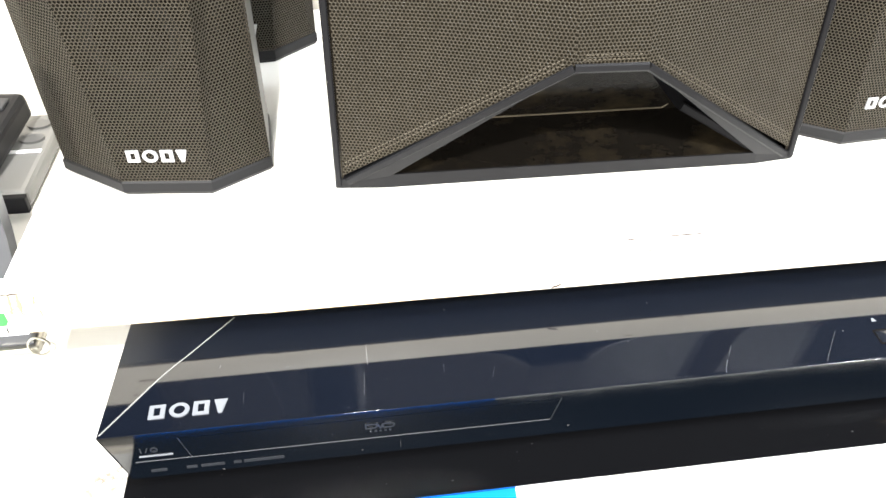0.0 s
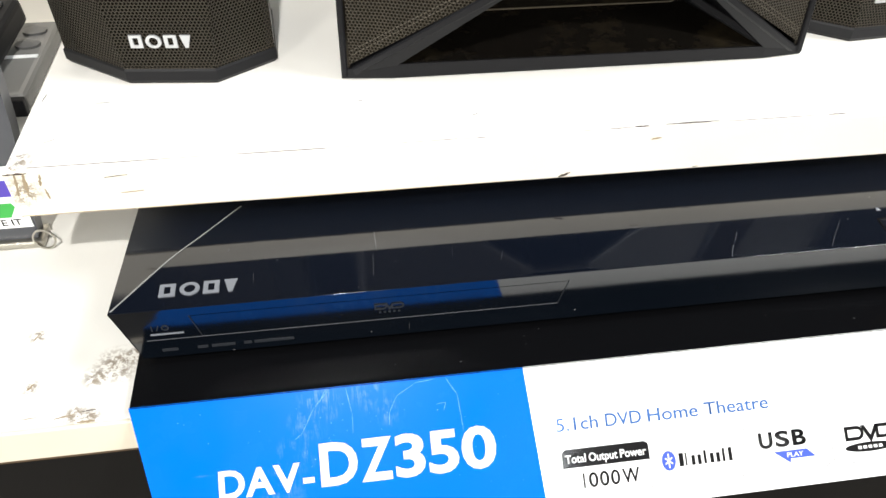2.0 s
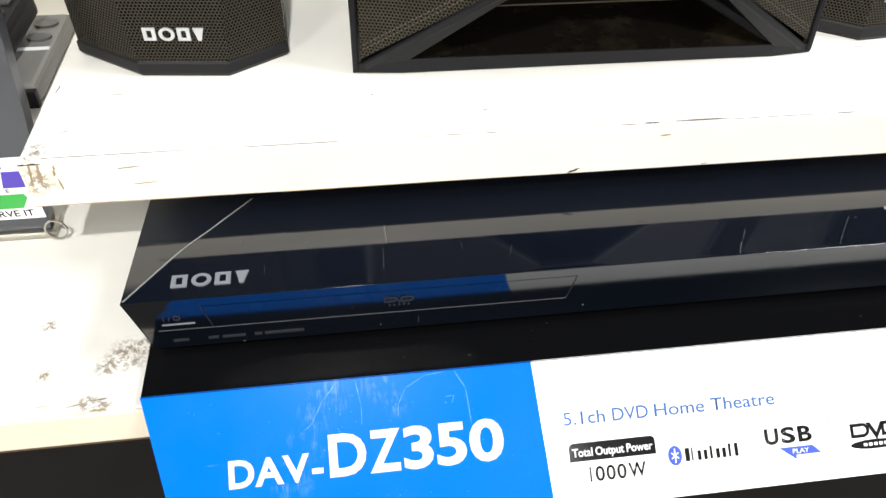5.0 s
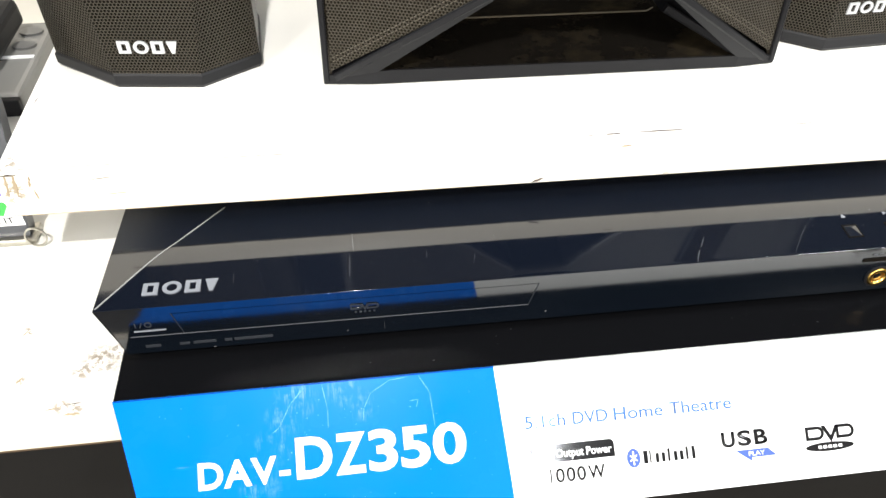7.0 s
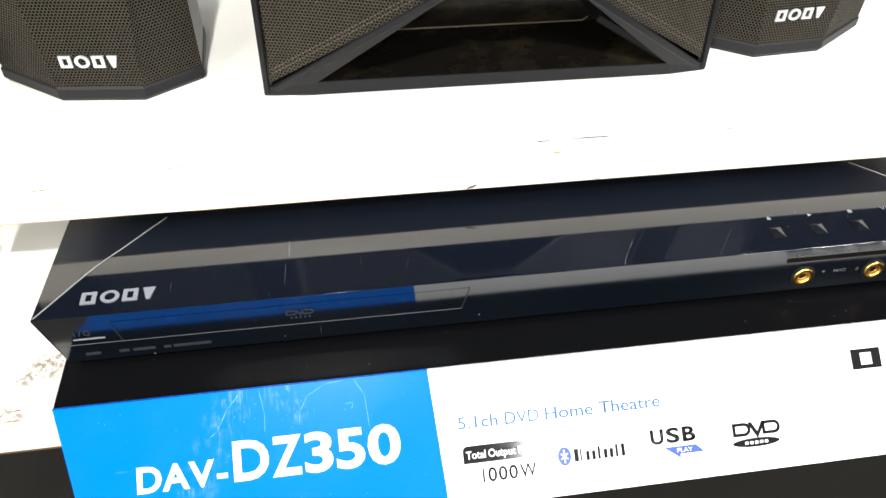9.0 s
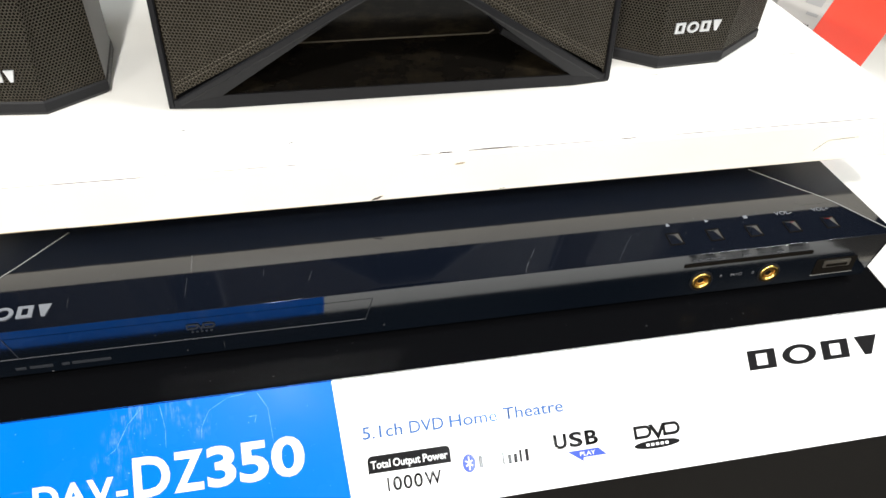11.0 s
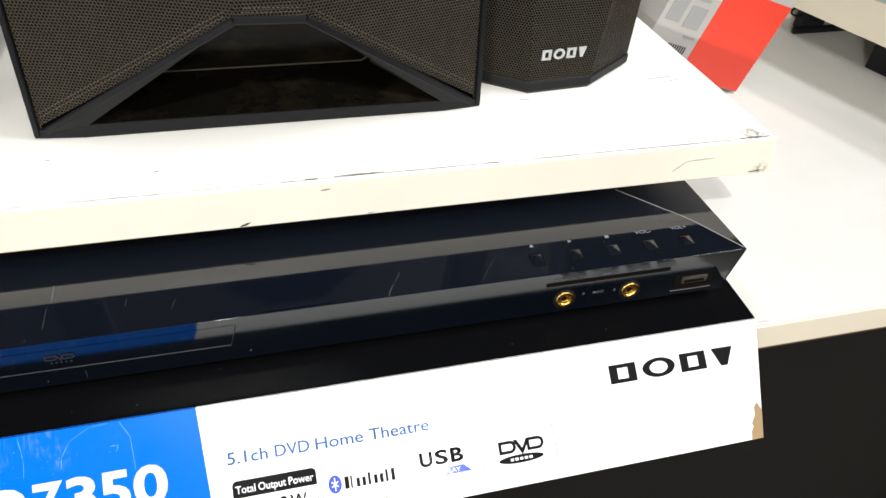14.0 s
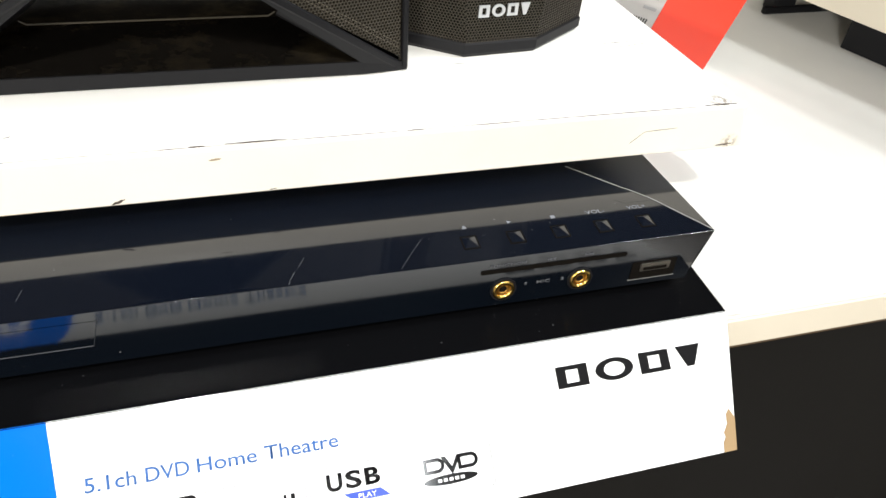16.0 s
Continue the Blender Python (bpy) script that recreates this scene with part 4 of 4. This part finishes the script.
def ragged(p, q, w, k=9):
    """A thin uneven outline from p to q."""
    (x0, y0), (x1, y1) = p, q
    length = math.hypot(x1 - x0, y1 - y0)
    nx, ny = -(y1 - y0) / length, (x1 - x0) / length
    up, down = [], []
    for i in range(k + 1):
        f = i / k
        swell = math.sin(math.pi * min(max(f, 0.04), 0.96)) ** 0.5
        for side, out in ((1, up), (-1, down)):
            d = side * w * swell * random.uniform(0.25, 1.0)
            out.append((x0 + (x1 - x0) * f + nx * d, y0 + (y1 - y0) * f + ny * d))
    return down + up[::-1]


shelf = bpy.data.objects["upper_shelf"]


def edge_y(x):
    return 0.0515 - 0.0022 * (x + 0.0385) / 0.502


for x0, x1, dy, w in ((0.128, 0.139, 0.0006, 0.0002), (0.146, 0.1505, 0.0004, 0.0002), (0.204, 0.212, 0.0006, 0.0003), (0.215, 0.221, 0.0008, 0.0008),
                      (0.2286, 0.2525, 0.0012, 0.0005), (0.302, 0.310, 0.0004, 0.0004), (0.444, 0.4625, 0.0010, 0.0008), (0.330, 0.352, 0.0004, 0.00015),
                      (0.05, 0.085, 0.0003, 0.0001), (-0.030, 0.02, 0.0004, 0.00015), (0.255, 0.298, 0.0004, 0.0001), (0.36, 0.44, 0.0004, 0.00015)):
    part("paint_chip", prism(ragged((x0, edge_y(x0) + dy), (x1, edge_y(x1) + dy), w), UP - 0.0001, UP + 0.00012), M_CHIP, shelf)
M_HAIR = mat("grey_hairline", (0.30, 0.27, 0.235), 0.8)
for x0, x1 in ((-0.034, 0.118), (0.122, 0.300), (0.303, 0.443)):
    part("paint_chip", prism(ragged((x0, edge_y(x0) + 0.0005), (x1, edge_y(x1) + 0.0005), 0.00016, 70), UP - 0.0001, UP + 0.0001), M_HAIR, shelf)
for (x0, y0), (x1, y1), w in (((0.148, 0.0682), (0.1505, 0.0690), 0.0003), ((0.338, 0.1050), (0.3447, 0.1054), 0.0002), ((0.4222, 0.117), (0.440, 0.118), 0.00016), ((0.428, 0.112), (0.446, 0.115), 0.00010),
                              ((-0.028, 0.068), (-0.0235, 0.0705), 0.00012), ((-0.012, 0.096), (-0.006, 0.0963), 0.00015), ((-0.0352, 0.100), (-0.0345, 0.106), 0.0003), ((0.10, 0.085), (0.102, 0.0852), 0.0003)):
    part("paint_chip", prism(ragged((x0, y0), (x1, y1), w), UP - 0.0001, UP + 0.00012), M_CHIP, shelf)
for x0, z0, x1, z1, w, m in ((0.2219, 0.1150, 0.2266, 0.1155, 0.0006, M_CHIPTAN), (0.1833, 0.0982, 0.1885, 0.1002, 0.0008, M_CHIP), (0.4075, 0.1047, 0.4143, 0.1105, 0.0002, M_CHIP), (0.4143, 0.1105, 0.4309, 0.1110, 0.0002, M_CHIP),
                             (0.455, 0.0990, 0.4640, 0.0996, 0.0006, M_CHIP), (0.2443, 0.0984, 0.2471, 0.0987, 0.0003, M_CHIP), (-0.0347, 0.1188, -0.0363, 0.1083, 0.0008, M_CHIPTAN), (-0.0314, 0.1190, -0.0326, 0.1085, 0.0009, M_CHIPTAN),
                             (-0.0256, 0.1180, -0.0267, 0.1126, 0.0007, M_CHIPTAN), (-0.0257, 0.1111, -0.0252, 0.1060, 0.0006, M_CHIPTAN), (-0.0022, 0.1146, 0.0067, 0.1153, 0.0002, M_CHIP), (0.0022, 0.1066, 0.0112, 0.1070, 0.0003, M_CHIPTAN),
                             (-0.0388, 0.1188, -0.0300, 0.1190, 0.0006, M_CHIP), (-0.0385, 0.0982, 0.05, 0.0980, 0.0003, M_CHIPTAN), (0.06, 0.0979, 0.17, 0.0979, 0.0001, M_CHIPTAN)):
    dy = edge_y((x0 + x1) / 2) - 0.00165
    part("paint_chip", moved(prism(ragged((x0, z0), (x1, z1), w), -0.0003, 0.00025), Matrix.Translation((0, dy, 0)) @ FRONT), m, shelf)

lower = bpy.data.objects["lower_shelf"]
for (x0, y0), (x1, y1), w, m in (((-0.0265, -0.0178), (-0.0190, -0.0162), 0.0004, M_CHIPTAN), ((-0.0165, -0.0155), (-0.0115, -0.0150), 0.0003, M_CHIP), ((-0.0175, -0.0205), (-0.0110, -0.0202), 0.0009, M_CHIPTAN),
                                 ((-0.0435, 0.0235), (-0.0415, 0.0275), 0.0005, M_CHIPTAN), ((-0.0400, -0.0025), (-0.0378, 0.0006), 0.0008, M_CHIPTAN), ((-0.0385, -0.0165), (-0.0330, -0.0160), 0.0002, M_CHIPTAN)):
    part("paint_chip", prism(ragged((x0, y0), (x1, y1), w), LOW - 0.0001, LOW + 0.00012), m, lower)

stand = bpy.data.objects["sign_stand"]
# scratches in the print, with the lamp's glint on them put into the pale blue
M_SCUFFGLINT = mat("scuff_glint", (0.09, 0.31, 0.78), 0.5)
for path in ([(0.0781, 0.001), (0.0720, 0.0073), (0.0669, 0.0165), (0.0642, 0.0184)], [(0.0849, 0.001), (0.0866, 0.011), (0.0864, 0.0186)], [(0.0769, 0.001), (0.0743, 0.0054)],
             [(0.1200, 0.001), (0.1125, 0.0016), (0.1045, 0.0060), (0.1012, 0.0120), (0.1007, 0.0168)], [(0.1245, 0.001), (0.1285, 0.0080), (0.1296, 0.0224)], [(0.1200, 0.0108), (0.1236, 0.0105), (0.1226, 0.0134)]):
    for (a, b), (p, q) in zip(path, path[1:]):
        part("scuff", moved(prism(ragged((a, -b), (p, -q), 0.00013, 5), 0.00002, 0.00006), SIGN), M_SCUFFGLINT, stand)
for k in range(60):
    px, ps = random.uniform(0.02, 0.152), random.uniform(0.002, 0.05)
    part("speck", moved(prism(ring_xy(px, -ps, random.uniform(0.00008, 0.00022), random.uniform(0.00008, 0.0002), 6), 0.00002, 0.00006), SIGN), M_SCUFFGLINT, stand)

# scratches on the player's lid
player = bpy.data.objects["disc_player"]
M_SCRATCH = mat("lid_scratch", (0.16, 0.165, 0.175), 0.5)
for path, w in (([(0.1001, 0.019), (0.0999, 0.014), (0.0996, 0.008)], 0.00007), ([(0.2455, 0.0008), (0.2462, 0.0030), (0.2485, 0.0070)], 0.00018), ([(0.2500, 0.0090), (0.2530, 0.0142)], 0.00014),
                ([(0.2895, 0.0016), (0.2950, 0.0090), (0.3010, 0.0165)], 0.00008), ([(0.1510, 0.0100), (0.1525, 0.0150)], 0.00010), ([(0.1320, 0.0150), (0.1323, 0.0190)], 0.00008), ([(0.0690, 0.0255), (0.0704, 0.0258)], 0.00022)):
    bm = bmesh.new()
    for (xa, ya), (xb, yb) in zip(path, path[1:]):
        steps = 5
        for k in range(steps):
            p = (xa + (xb - xa) * k / steps, ya + (yb - ya) * k / steps)
            q = (xa + (xb - xa) * (k + 1) / steps, ya + (yb - ya) * (k + 1) / steps)
            half = w * random.uniform(0.5, 1.0) / 2
            quad = [(p[0] - half, p[1]), (p[0] + half, p[1]), (q[0] + half, q[1]), (q[0] - half, q[1])]
            lo = [bm.verts.new((x, y, top_z(y) - 0.0002)) for x, y in quad]
            hi = [bm.verts.new((x, y, top_z(y) + 0.00006)) for x, y in quad]
            bm.faces.new(hi)
            for m in range(4):
                bm.faces.new((lo[m], lo[(m + 1) % 4], hi[(m + 1) % 4], hi[m]))
    part("scratch", bm, M_SCRATCH, player)
